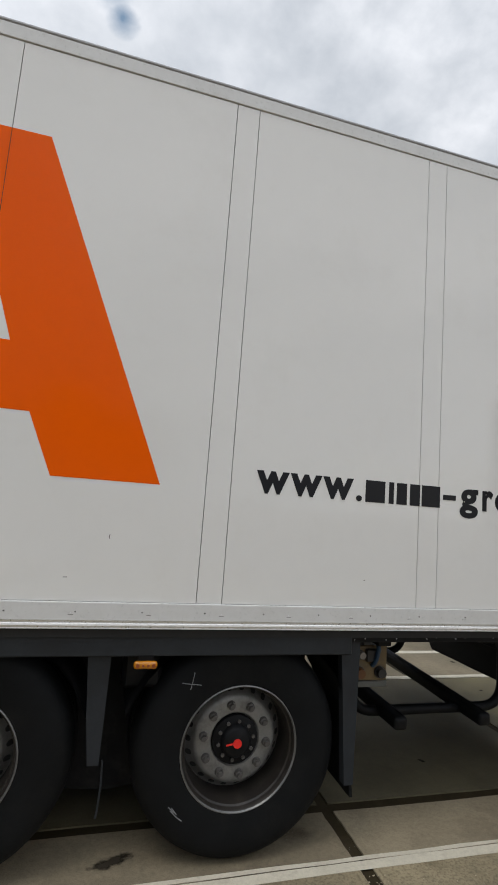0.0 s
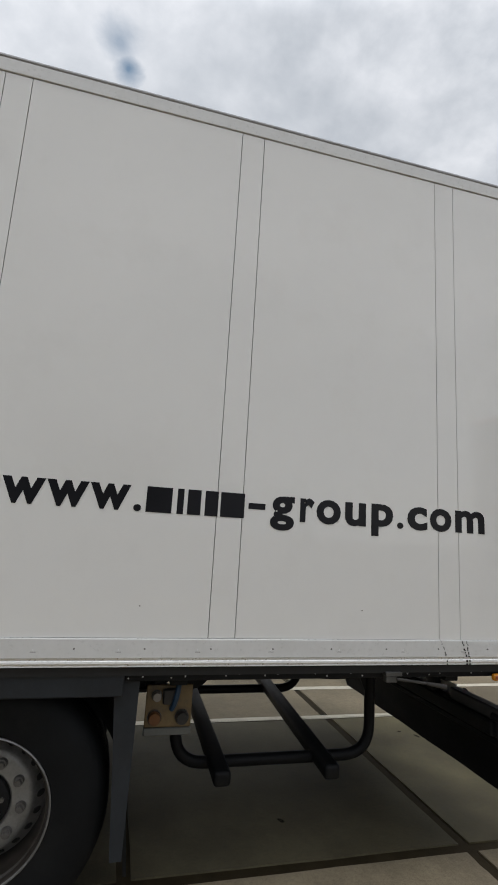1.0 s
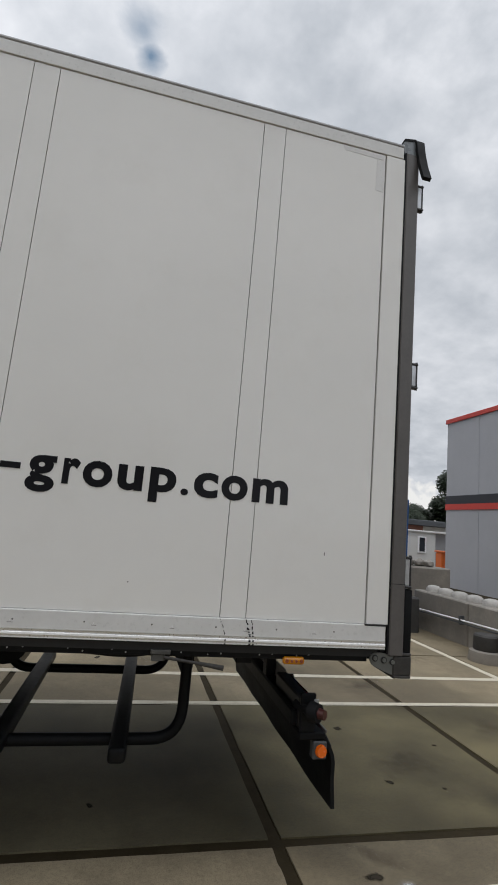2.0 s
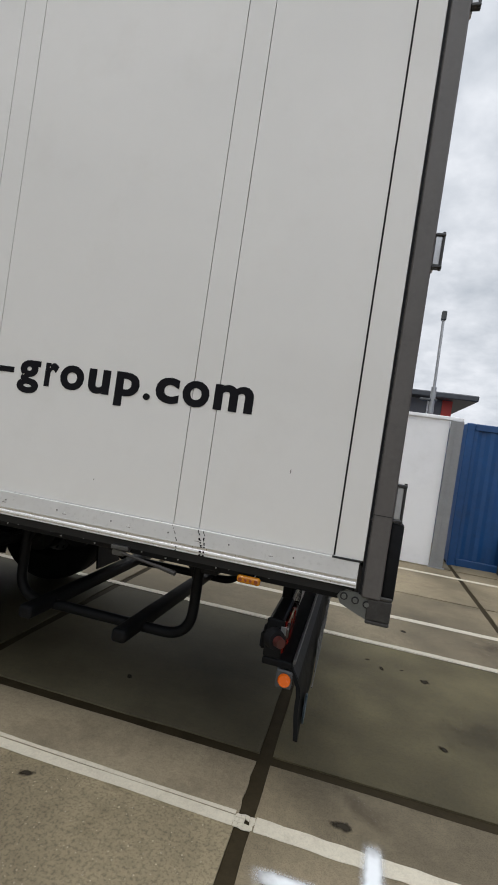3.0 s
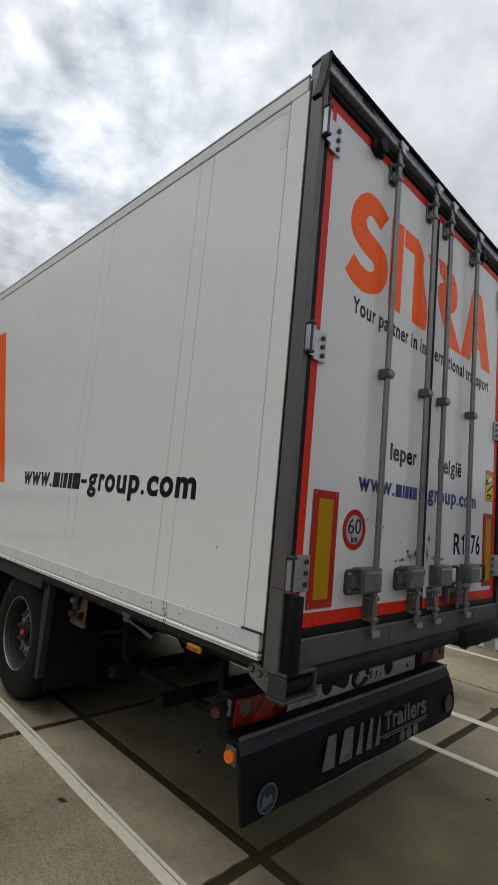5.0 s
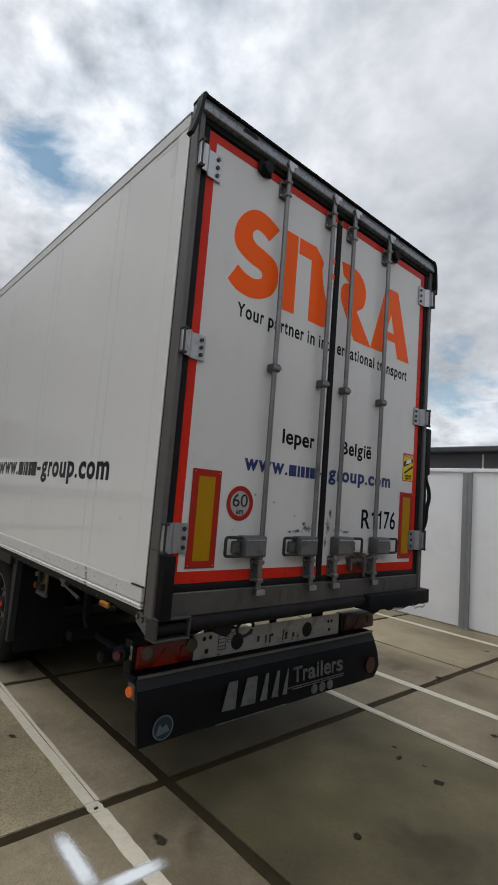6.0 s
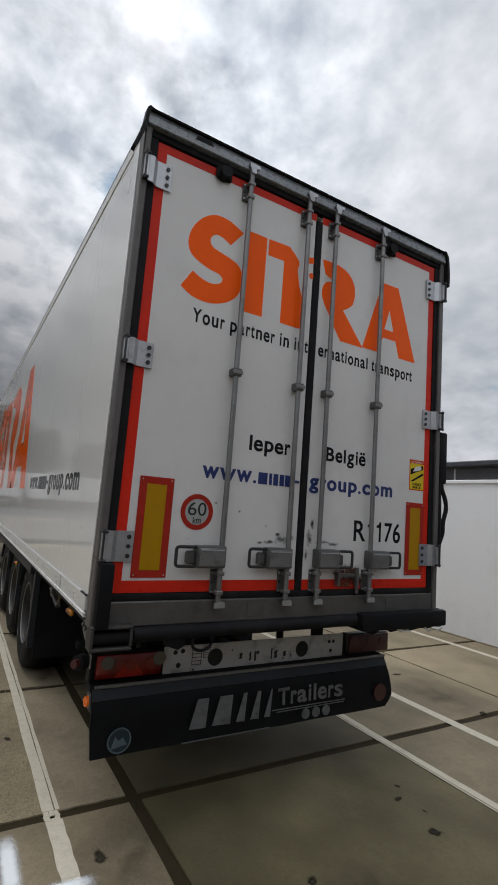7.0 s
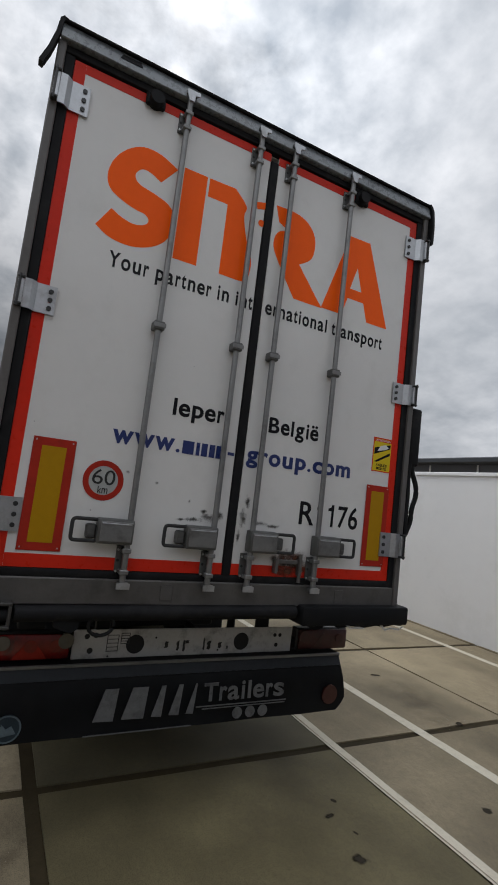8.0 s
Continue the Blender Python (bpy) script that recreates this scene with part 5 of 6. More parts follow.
for k, (y, z, ry, rz) in enumerate(((1.67, 1.36, 0.13, 0.08), (1.75, 1.37, 0.14, 0.08), (1.80, 1.31, 0.11, 0.09), (1.70, 1.295, 0.14, 0.08))):
    blot("rust_stain", y, z, ry, rz, 30 + k, M["soft_rust"], right, 0.0018)

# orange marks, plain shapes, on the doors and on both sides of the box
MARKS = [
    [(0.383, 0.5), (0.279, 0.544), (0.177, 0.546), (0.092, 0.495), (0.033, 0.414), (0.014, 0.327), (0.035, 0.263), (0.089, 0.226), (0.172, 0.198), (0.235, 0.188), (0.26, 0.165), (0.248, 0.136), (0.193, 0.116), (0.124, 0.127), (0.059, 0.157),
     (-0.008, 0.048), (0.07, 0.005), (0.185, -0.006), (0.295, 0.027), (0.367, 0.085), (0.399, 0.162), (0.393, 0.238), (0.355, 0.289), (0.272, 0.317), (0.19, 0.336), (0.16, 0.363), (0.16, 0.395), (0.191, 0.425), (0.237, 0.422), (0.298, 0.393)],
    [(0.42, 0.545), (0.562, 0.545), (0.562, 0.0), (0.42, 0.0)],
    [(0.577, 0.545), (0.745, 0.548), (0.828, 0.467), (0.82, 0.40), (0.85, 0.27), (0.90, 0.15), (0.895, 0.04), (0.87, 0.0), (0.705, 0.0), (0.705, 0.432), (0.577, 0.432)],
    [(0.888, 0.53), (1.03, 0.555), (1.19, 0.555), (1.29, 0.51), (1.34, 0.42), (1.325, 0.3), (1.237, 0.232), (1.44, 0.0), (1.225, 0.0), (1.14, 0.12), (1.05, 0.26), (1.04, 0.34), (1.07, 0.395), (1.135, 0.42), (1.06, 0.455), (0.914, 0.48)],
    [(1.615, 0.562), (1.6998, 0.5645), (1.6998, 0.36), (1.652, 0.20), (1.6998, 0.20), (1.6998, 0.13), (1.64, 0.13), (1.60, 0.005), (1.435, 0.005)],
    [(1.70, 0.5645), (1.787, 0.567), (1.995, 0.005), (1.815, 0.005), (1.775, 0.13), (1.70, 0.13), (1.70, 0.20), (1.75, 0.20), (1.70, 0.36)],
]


def rounded_outline(pts, corners, steps=4):
    """A closed outline that swings through its points and turns sharply only at the corners named."""
    n, out = len(pts), []
    for i in range(n):
        p1, p2 = Vector(pts[i]), Vector(pts[(i + 1) % n])
        p0 = p1 if i in corners else Vector(pts[i - 1])
        p3 = p2 if (i + 1) % n in corners else Vector(pts[(i + 2) % n])
        straight = i in corners and (i + 1) % n in corners
        for k in range(1 if straight else steps):
            t = k / steps
            q = 0.5 * (2 * p1 + (p2 - p0) * t + (2 * p0 - 5 * p1 + 4 * p2 - p3) * t ** 2 + (3 * p1 - p0 - 3 * p2 + p3) * t ** 3)
            out.append((q.x, q.y))
    return out


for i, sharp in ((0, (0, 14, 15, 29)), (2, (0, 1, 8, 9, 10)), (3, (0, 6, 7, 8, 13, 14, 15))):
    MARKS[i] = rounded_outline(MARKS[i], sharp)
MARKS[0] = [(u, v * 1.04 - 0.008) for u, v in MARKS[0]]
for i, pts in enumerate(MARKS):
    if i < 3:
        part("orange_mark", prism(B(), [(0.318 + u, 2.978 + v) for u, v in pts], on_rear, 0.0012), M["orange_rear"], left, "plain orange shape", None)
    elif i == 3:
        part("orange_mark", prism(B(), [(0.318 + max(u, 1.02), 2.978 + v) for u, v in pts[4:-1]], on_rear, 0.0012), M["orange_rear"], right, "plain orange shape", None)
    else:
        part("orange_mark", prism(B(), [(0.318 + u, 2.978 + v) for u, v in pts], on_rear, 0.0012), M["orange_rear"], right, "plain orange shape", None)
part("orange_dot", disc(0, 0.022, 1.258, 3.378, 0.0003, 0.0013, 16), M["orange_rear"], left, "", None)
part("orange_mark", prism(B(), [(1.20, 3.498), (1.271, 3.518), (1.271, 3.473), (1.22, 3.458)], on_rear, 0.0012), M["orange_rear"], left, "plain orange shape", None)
SX, SZ, SK = -9.2, 1.782, 2.855
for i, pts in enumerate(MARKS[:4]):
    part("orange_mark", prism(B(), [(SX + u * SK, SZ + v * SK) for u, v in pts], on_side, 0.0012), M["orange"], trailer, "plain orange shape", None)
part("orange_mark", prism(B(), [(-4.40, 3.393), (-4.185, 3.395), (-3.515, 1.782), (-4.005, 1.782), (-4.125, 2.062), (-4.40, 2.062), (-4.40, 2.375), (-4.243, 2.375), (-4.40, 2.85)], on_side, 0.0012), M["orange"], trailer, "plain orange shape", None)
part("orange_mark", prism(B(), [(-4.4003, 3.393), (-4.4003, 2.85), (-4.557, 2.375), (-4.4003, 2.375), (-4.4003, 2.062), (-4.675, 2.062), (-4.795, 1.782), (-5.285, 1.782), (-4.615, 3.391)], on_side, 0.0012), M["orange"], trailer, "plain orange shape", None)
for a, b in zip(edges, edges[1:]):
    if a < -4.0 and a - b < 0.3:
        for x in (a, b):
            part("seam_line", box(B(), x - 0.0013, x + 0.0013, -0.0022, -0.0015, 1.783, 3.392), M["gap"], trailer, "", None)
words("www.", M["black_ink"], -3.042, -2.452, 1.781, 0.115, on_side, trailer, 0.034)
bars([(-2.432, -2.316), (-2.292, -2.262), (-2.244, -2.182), (-2.162, -2.10), (-2.088, -1.972)], M["black_ink"], 1.781, 1.897, on_side, trailer)
words("-", M["black_ink"], -1.952, -1.868, 1.781, 0.115, on_side, trailer, 0.034)
words("group.com", M["black_ink"], -1.842, -0.628, 1.781, 0.115, on_side, trailer, 0.034)

# ---- running gear ----
HUB_Z, TYRE_R, HUB_X = 0.528, 0.528, (-2.992, -4.30, -5.608)
tyre_profile = [(0.285, 0.02), (0.30, 0.0), (0.36, -0.010), (0.44, -0.012), (0.48, 0.0), (0.505, 0.022), (0.519, 0.05), (TYRE_R, 0.09), (TYRE_R, 0.13), (0.512, 0.132), (0.512, 0.146), (TYRE_R, 0.148), (TYRE_R, 0.185), (0.512, 0.187), (0.512, 0.2),
                (TYRE_R, 0.202), (TYRE_R, 0.30), (0.519, 0.335), (0.505, 0.365), (0.48, 0.385), (0.36, 0.39), (0.285, 0.36)]
tyre_mesh = mesh_of("tyre", lathe(B(), tyre_profile, 64), M["tyre"], 40)
rim_mesh = mesh_of("wheel", lathe(B(), [(0.2625, 0.18), (0.25, 0.172), (0.226, 0.138), (0.216, 0.118), (0.206, 0.107), (0.192, 0.103), (0.13, 0.102), (0.118, 0.118)], 64), M["rim"], 40)
barrel_mesh = mesh_of("rim_barrel", lathe(B(), [(0.2955, 0.012), (0.288, 0.004), (0.283, 0.012), (0.28, 0.03), (0.272, 0.036), (0.268, 0.06), (0.2645, 0.09), (0.2635, 0.18)], 64), M["barrel"], 40)
flange_mesh = mesh_of("rim_flange", lathe(B(), [(0.2875, 0.004), (0.292, -0.003), (0.2965, -0.001), (0.297, 0.006)], 64), M["rod"], 40)
bm = lathe(B(), [(0.122, 0.12), (0.117, 0.094), (0.099, 0.088), (0.08, 0.087), (0.073, 0.064), (0.06, 0.054), (0.001, 0.05)], 32)
hub_mesh = mesh_of("hub_cap", bm, M["chassis"], 40)
nut_bm = rod(B(), (0, 0.104, 0), (0, 0.084, 0), 0.023, 12, 0.02)
rod(nut_bm, (0, 0.085, 0), (0, 0.070, 0), 0.0145, 8, 0.012)
nut_mesh = mesh_of("wheel_nut", nut_bm, M["nut"], 30)
bolt_mesh = mesh_of("hub_bolt", rod(B(), (0, 0.09, 0), (0, 0.078, 0), 0.0095, 6), M["nut"], 30)
slot_bm = B()
prism(slot_bm, [(0.0135 * math.copysign(abs(math.cos(t)) ** 0.7, math.cos(t)), 0.0215 * math.copysign(abs(math.sin(t)) ** 0.8, math.sin(t))) for t in [math.pi * k / 6 for k in range(12)]], lambda u, v, w: Vector((u, -0.0022 + w, v)), 0.003)
slot_mesh = mesh_of("hand_hole", slot_bm, M["gap"], None)
badge_mesh = mesh_of("hub_badge", rod(B(), (0, 0.051, 0), (0, 0.044, 0), 0.022, 14), M["hub_red"], 30)
tag_bm = prism(B(), [(-0.058, -0.010), (-0.024, -0.006), (-0.024, 0.003), (-0.058, -0.003)], lambda u, v, w: Vector((u, 0.051 - w, v)), 0.003)
tag_mesh = mesh_of("badge_mark", tag_bm, M["hub_red"], None)


def wheel(x, near, turn):
    w = part("wheel", rim_mesh, None, trailer, "worn grey steel wheel with black tyre")
    w.matrix_basis = pose(x, 0.115 if near else WIDTH - 0.115, HUB_Z, 0, turn, 0) if near else pose(x, WIDTH - 0.115, HUB_Z, 0, turn, 180)
    ty = part("tyre", tyre_mesh, None, w, "black road-worn tyre")
    if near and x == HUB_X[0]:
        for pts in (((-0.315, 0.316), (-0.22, 0.306)), ((-0.258, 0.365), (-0.264, 0.325), (-0.272, 0.285)), ((-0.33, -0.235), (-0.30, -0.262)), ((-0.322, -0.25), (-0.285, -0.285), (-0.262, -0.30)), ((-0.315, -0.24), (-0.29, -0.27))):
            line = [Vector((u, -0.0115, v)) for u, v in pts]
            part("chalk_mark", tube(B(), line, 0.0022, 5), M["chalk"], w, "pale chalk scratch").matrix_basis = pose(0, 0, 0, 0, -turn, 0)
    part("rim_barrel", barrel_mesh, None, w, "rusty dark rim barrel")
    part("hub_cap", hub_mesh, None, w)
    part("rim_flange", flange_mesh, None, w, "bright worn rim edge")
    part("hub_badge", badge_mesh, None, w, "red hub badge")
    part("badge_mark", tag_mesh, None, w).matrix_basis = pose(0, 0, 0, 0, -turn, 0)
    for k in range(10):
        a = 2 * math.pi * k / 10
        part("wheel_nut", nut_mesh, None, w).matrix_basis = pose(0.168 * math.cos(a), 0.0, 0.168 * math.sin(a))
        part("hub_bolt", bolt_mesh, None, w).matrix_basis = pose(0.092 * math.cos(a + 0.3), 0.0, 0.092 * math.sin(a + 0.3))
    for k in range(22):
        a = 360 * k / 22
        part("hand_hole", slot_mesh, None, w).matrix_basis = pose(0, 0, 0, 0, a, 0) @ pose(0, 0.1535, 0.2375, -55, 0, 0)


for i, x in enumerate(HUB_X):
    wheel(x, True, 7 + 31 * i)
    wheel(x, False, 50 + 23 * i)
    part("axle", rod(B(), (x, 0.3, HUB_Z), (x, WIDTH - 0.3, HUB_Z), 0.075, 16), M["chassis"], trailer)
    for y in (0.55, WIDTH - 0.55):
        part("brake_drum", rod(B(), (x, y - 0.08, HUB_Z), (x, y + 0.08, HUB_Z), 0.2, 20), M["hub"], trailer)
        bm = rod(B(), (x + 0.42, y + 0.12, 0.70), (x + 0.42, y + 0.12, 0.98), 0.13, 16, 0.11)
        part("air_bellow", bm, M["rubber"], trailer)
        bm = B()
        box(bm, x - 0.5, x + 0.5, y + 0.07, y + 0.17, 0.61, 0.695, 0.01)
        part("trailing_arm", bm, M["chassis"], trailer)
        bm = B()
        box(bm, x - 0.58, x - 0.46, y + 0.02, y + 0.22, 0.55, 1.02, 0.01)
        part("spring_hanger", bm, M["chassis"], trailer)

# chassis rails, cross members
for y in (0.72, 1.78):
    bm = B()
    box(bm, -LENGTH + 0.3, -2.3, y, y + 0.1, 0.80, 0.815)
    box(bm, -LENGTH + 0.3, -2.3, y + 0.043, y + 0.057, 0.8155, 1.0645)
    prism(bm, [(-2.3, 0.80), (-2.3, 0.815), (-2.1, 0.915), (-0.46, 0.915), (-0.46, 0.90), (-2.08, 0.90)], lambda u, v, w, y=y: Vector((u, y + w, v)), 0.1)
    box(bm, -2.12, -0.46, y + 0.043, y + 0.057, 0.9155, 1.0645)
    prism(bm, [(-2.299, 0.817), (-2.299, 1.0645), (-2.121, 1.0645), (-2.121, 0.906)], lambda u, v, w, y=y: Vector((u, y + 0.043 + w, v)), 0.014)
    box(bm, -LENGTH + 0.3, -0.46, y, y + 0.1, 1.065, 1.078)
    part("chassis_rail", bm, M["chassis"], trailer)
for k in range(9):
    x = -0.75 - k * 1.45
    part("cross_member", box(B(), x - 0.04, x + 0.04, 0.13, WIDTH - 0.13, 1.005, 1.0795, 0.004), M["chassis"], trailer)
# mudguards, stays and flaps
# the mudguards are added, unseen, so the space over the wheels stays dark
for x in HUB_X:
    for y0 in (0.09, WIDTH - 0.51):
        bm = B()
        arc = [radians(18 + 144 * k / 16) for k in range(17)]
        outer = [(x + 0.60 * math.cos(t), HUB_Z + 0.585 * math.sin(t)) for t in arc]
        inner = [(x + 0.592 * math.cos(t), HUB_Z + 0.577 * math.sin(t)) for t in reversed(arc)]
        vo = [[bm.verts.new((u, y, min(v, 1.0))) for u, v in outer + inner] for y in (y0, y0 + 0.42)]
        m = len(vo[0])
        for k in range(m):
            bm.faces.new((vo[0][k], vo[0][(k + 1) % m], vo[1][(k + 1) % m], vo[1][k]))
        part("mudguard", bm, M["rubber"], trailer, "black mudguard added unseen to darken the wheel space")
for x, tip in ((-3.705, 0.51), (-2.435, 0.34), (-4.98, 0.5)):
    bm = B()
    prism(bm, [(x - 0.06, 1.10), (x + 0.055, 1.10), (x + 0.045, tip), (x - 0.005, tip), (x - 0.03, 0.72)], lambda u, v, w: Vector((u, 0.075 + w, v)), 0.05)
    part("mudguard_stay", bm, M["stay"], trailer, "dark tapered steel stay")
bm = B()
prism(bm, [(-2.43, 1.0), (-2.40, 1.0), (-2.39, 0.55), (-2.36, 0.25), (-2.375, 0.25), (-2.41, 0.55)], lambda u, v, w: Vector((u, 0.13 + w, v)), 0.42)
part("mud_flap", bm, M["bumper"], trailer, "black rubber mud flap")
bm = B()
prism(bm, [(-2.43, 1.0), (-2.40, 1.0), (-2.39, 0.55), (-2.36, 0.25), (-2.375, 0.25), (-2.41, 0.55)], lambda u, v, w: Vector((u, WIDTH - 0.55 + w, v)), 0.42)
part("mud_flap", bm, M["bumper"], trailer, "black rubber mud flap")
# added sheets, not seen, that keep the gaps between the wheels black
for x in (-3.645, -4.955):
    for y0 in (0.52, WIDTH - 0.54):
        part("inner_flap", prism(B(), [(x - 0.33, 1.0), (x + 0.33, 1.0), (x + 0.27, 0.2), (x + 0.05, 0.17), (x - 0.27, 0.2)], lambda u, v, w, y0=y0: Vector((u, y0 + w, v)), 0.012), M["rubber"], trailer, "black sheet added to keep the gap between wheels dark")
part("drip_chain", tube(B(), [(-3.645, 0.1, 0.52), (-3.64, 0.1, 0.42), (-3.645, 0.11, 0.3), (-3.65, 0.11, 0.27)], 0.005, 6), M["stay"], trailer)
part("valve_block", box(B(), -3.59, -3.40, 0.17, 0.3, 0.80, 1.0, 0.02), M["chassis"], trailer)


def side_marker(x, z):
    bm = B()
    box(bm, x - 0.035, x + 0.035, 0.035, 0.05, z + 0.005, 1.04, 0.003)
    part("marker_holder", bm, M["chassis"], trailer)
    bm = B()
    box(bm, -0.054, 0.054, 0.0, 0.028, -0.018, 0.018, 0.013, 3)
    bm.transform(Matrix.Translation((x, 0.006, z)))
    lamp = part("side_marker_lamp", bm, M["amber"], trailer, "amber side marker lamp")
    for k in (-0.036, -0.011, 0.011, 0.036):
        part("lamp_emitter", rod(B(), (x + k, 0.0065, z), (x + k, 0.0035, z), 0.009 if abs(k) > 0.03 else 0.0065, 10), M["emitter"], lamp)


side_marker(-3.499, 0.958)
side_marker(-0.535, 1.053)
bm = B()
box(bm, -1.211, -1.122, 0.004, 0.044, 1.066, 1.086, 0.003)
box(bm, -1.205, -1.145, 0.012, 0.044, 1.036, 1.0655, 0.003)
part("lever_bracket", bm, M["handle"], trailer, "bare metal lever bracket")
bm = rod(B(), (-1.15, 0.008, 1.054), (-0.96, 0.008, 1.028), 0.007, 10)
rod(bm, (-0.985, 0.008, 1.0315), (-0.875, 0.008, 1.014), 0.009, 10, 0.012)
part("lever", bm, M["buffer"], trailer, "dull metal lever with a rubber grip")

# valve panel
bm = box(B(), -2.332, -2.112, 0.25, 0.268, 0.786, 0.975, 0.004)
vp = part("valve_panel", bm, M["valve_tan"], trailer, "dirty yellowish brake valve panel")
part("panel_lip", box(B(), -2.334, -2.110, 0.244, 0.272, 0.752, 0.7855, 0.004), M["bracket"], vp, "grey lower lip")
for x, z, r, mt in ((-2.284, 0.930, 0.022, "block"), (-2.288, 0.833, 0.030, "valve_amber"), (-2.158, 0.833, 0.030, "hub")):
    part("valve_ring", rod(B(), (x, 0.25, z), (x, 0.236, z), r * 1.12, 16), M["hub"], vp)
    part("valve_knob", rod(B(), (x, 0.2358, z), (x, 0.212, z), r, 16, r * 0.85), M[mt], vp)
part("valve_block", box(B(), -2.255, -2.185, 0.222, 0.2495, 0.893, 0.962, 0.006), M["hub"], vp)
part("valve_hose", tube(B(), rounded([(-2.19, 0.30, 1.04), (-2.185, 0.21, 0.98), (-2.20, 0.215, 0.90), (-2.21, 0.24, 0.87)], 0.03), 0.013), M["valve_blue"], vp, "blue air hose")
part("panel_arm", box(B(), -2.30, -2.25, 0.2685, 0.31, 0.80, 1.06, 0.004), M["chassis"], vp)

# spare wheel cradle
for y, z in ((0.64, 0.462), (1.86, 0.47)):
    bm = tube(B(), rounded([(-2.125, y, 1.04), (-2.125, y, z), (-0.955, y, z), (-0.955, y, 1.04)], 0.17, 8), 0.032, 12)
    part("cradle_hoop", bm, M["chassis"], trailer, "black bent tube hoop")
for y in (0.632, 1.852):
    for pts in ([(-1.10, 1.05), (-0.90, 1.05), (-0.928, 0.80), (-0.982, 0.80)], [(-2.18, 1.05), (-1.98, 1.05), (-2.098, 0.80), (-2.152, 0.80)]):
        part("hoop_gusset", prism(B(), pts, lambda u, v, w, y=y: Vector((u, y + w, v)), 0.016), M["chassis"], trailer, "black gusset plate")
for xn, xf in ((-1.9, -1.865), (-1.295, -1.22)):
    bm = B()
    box(bm, -0.046, 0.046, 0.40, 2.1, 0.0, 0.08, 0.022, 3)
    for v in bm.verts:
        t = (v.co.y - 0.4) / 1.7
        v.co = Vector((v.co.x + xn + (xf - xn) * t, v.co.y, v.co.z + 0.435 + 0.03 * t))
    part("cradle_arm", bm, M["chassis"], trailer, "black cradle arm")
part("air_tank", rod(B(), (-2.0, 1.0, 0.86), (-2.0, 1.62, 0.86), 0.13, 20), M["chassis"], trailer)
part("air_line", tube(B(), rounded([(-1.6, 0.3, 1.0), (-1.3, 0.32, 0.97), (-1.1, 0.3, 1.01), (-0.7, 0.25, 1.02)], 0.1), 0.008, 6), M["rubber"], trailer)

# ---- rear lamps, plate and rubber apron ----
part("rear_plate", box(B(), -0.385, -0.375, 0.585, 2.045, 0.69, 0.852, 0.002), M["plate"], trailer, "dirty white steel rear plate with holes")
for y in (0.945, 1.655):
    bm = rod(B(), (-0.376, y, 0.765), (-0.3735, y, 0.765), 0.055, 20)
    part("plate_hole", bm, M["gap"], trailer)
for y, z, r in ((0.66, 0.815, 0.015), (0.71, 0.82, 0.015), (0.685, 0.735, 0.017), (1.91, 0.80, 0.013), (1.95, 0.80, 0.013), (1.925, 0.735, 0.014), (0.79, 0.70, 0.006), (1.07, 0.80, 0.006), (1.49, 0.715, 0.006)):
    part("bolt_hole", rod(B(), (-0.376, y, z), (-0.3735, y, z), r, 10), M["gap"], trailer)
rw = random.Random(12)
for y, z, h, wd in ((1.14, 0.755, 0.04, 0.03), (1.215, 0.75, 0.06, 0.02), (1.255, 0.745, 0.075, 0.018), (1.275, 0.77, 0.02, 0.03), (1.39, 0.755, 0.075, 0.016), (1.425, 0.748, 0.05, 0.03), (1.50, 0.745, 0.035, 0.03), (1.555, 0.73, 0.02, 0.015)):
    pts = [(y + wd * u * rw.uniform(0.8, 1.2), z + h * v * rw.uniform(0.8, 1.2)) for u, v in ((-0.5, -0.4), (0.1, -0.5), (0.5, -0.3), (0.35, 0.1), (0.5, 0.45), (-0.2, 0.5), (-0.45, 0.2), (-0.3, -0.1))]
    part("worn_mark", prism(B(), pts, lambda u, v, w: Vector((-0.3752 + w, u, v)), 0.0015), M["hub"], trailer, "", None)
for y0, y1, z0, z1 in ((0.78, 0.84, 0.73, 0.82), (0.86, 0.905, 0.77, 0.83)):
    bm = B()
    for k in range(5):
        z = z0 + (z1 - z0) * k / 4
        box(bm, -0.3752, -0.3725, y0, y1, z - 0.002, z + 0.002)
    box(bm, -0.3752, -0.3728, y0 - 0.004, y0, z0 - 0.002, z1 + 0.002)
    box(bm, -0.3752, -0.3728, y1, y1 + 0.004, z0 - 0.002, z1 + 0.002)
    part("type_label", bm, M["hub"], trailer, "faded type label in a dark frame")
part("plate_carrier", box(B(), -0.47, -0.386, 0.18, 2.45, 0.70, 0.78, 0.01), M["chassis"], trailer)
for y in (0.75, 1.83):
    part("apron_hanger", box(B(), -0.46, -0.40, y - 0.04, y + 0.04, 0.70, 1.075, 0.006), M["chassis"], trailer)


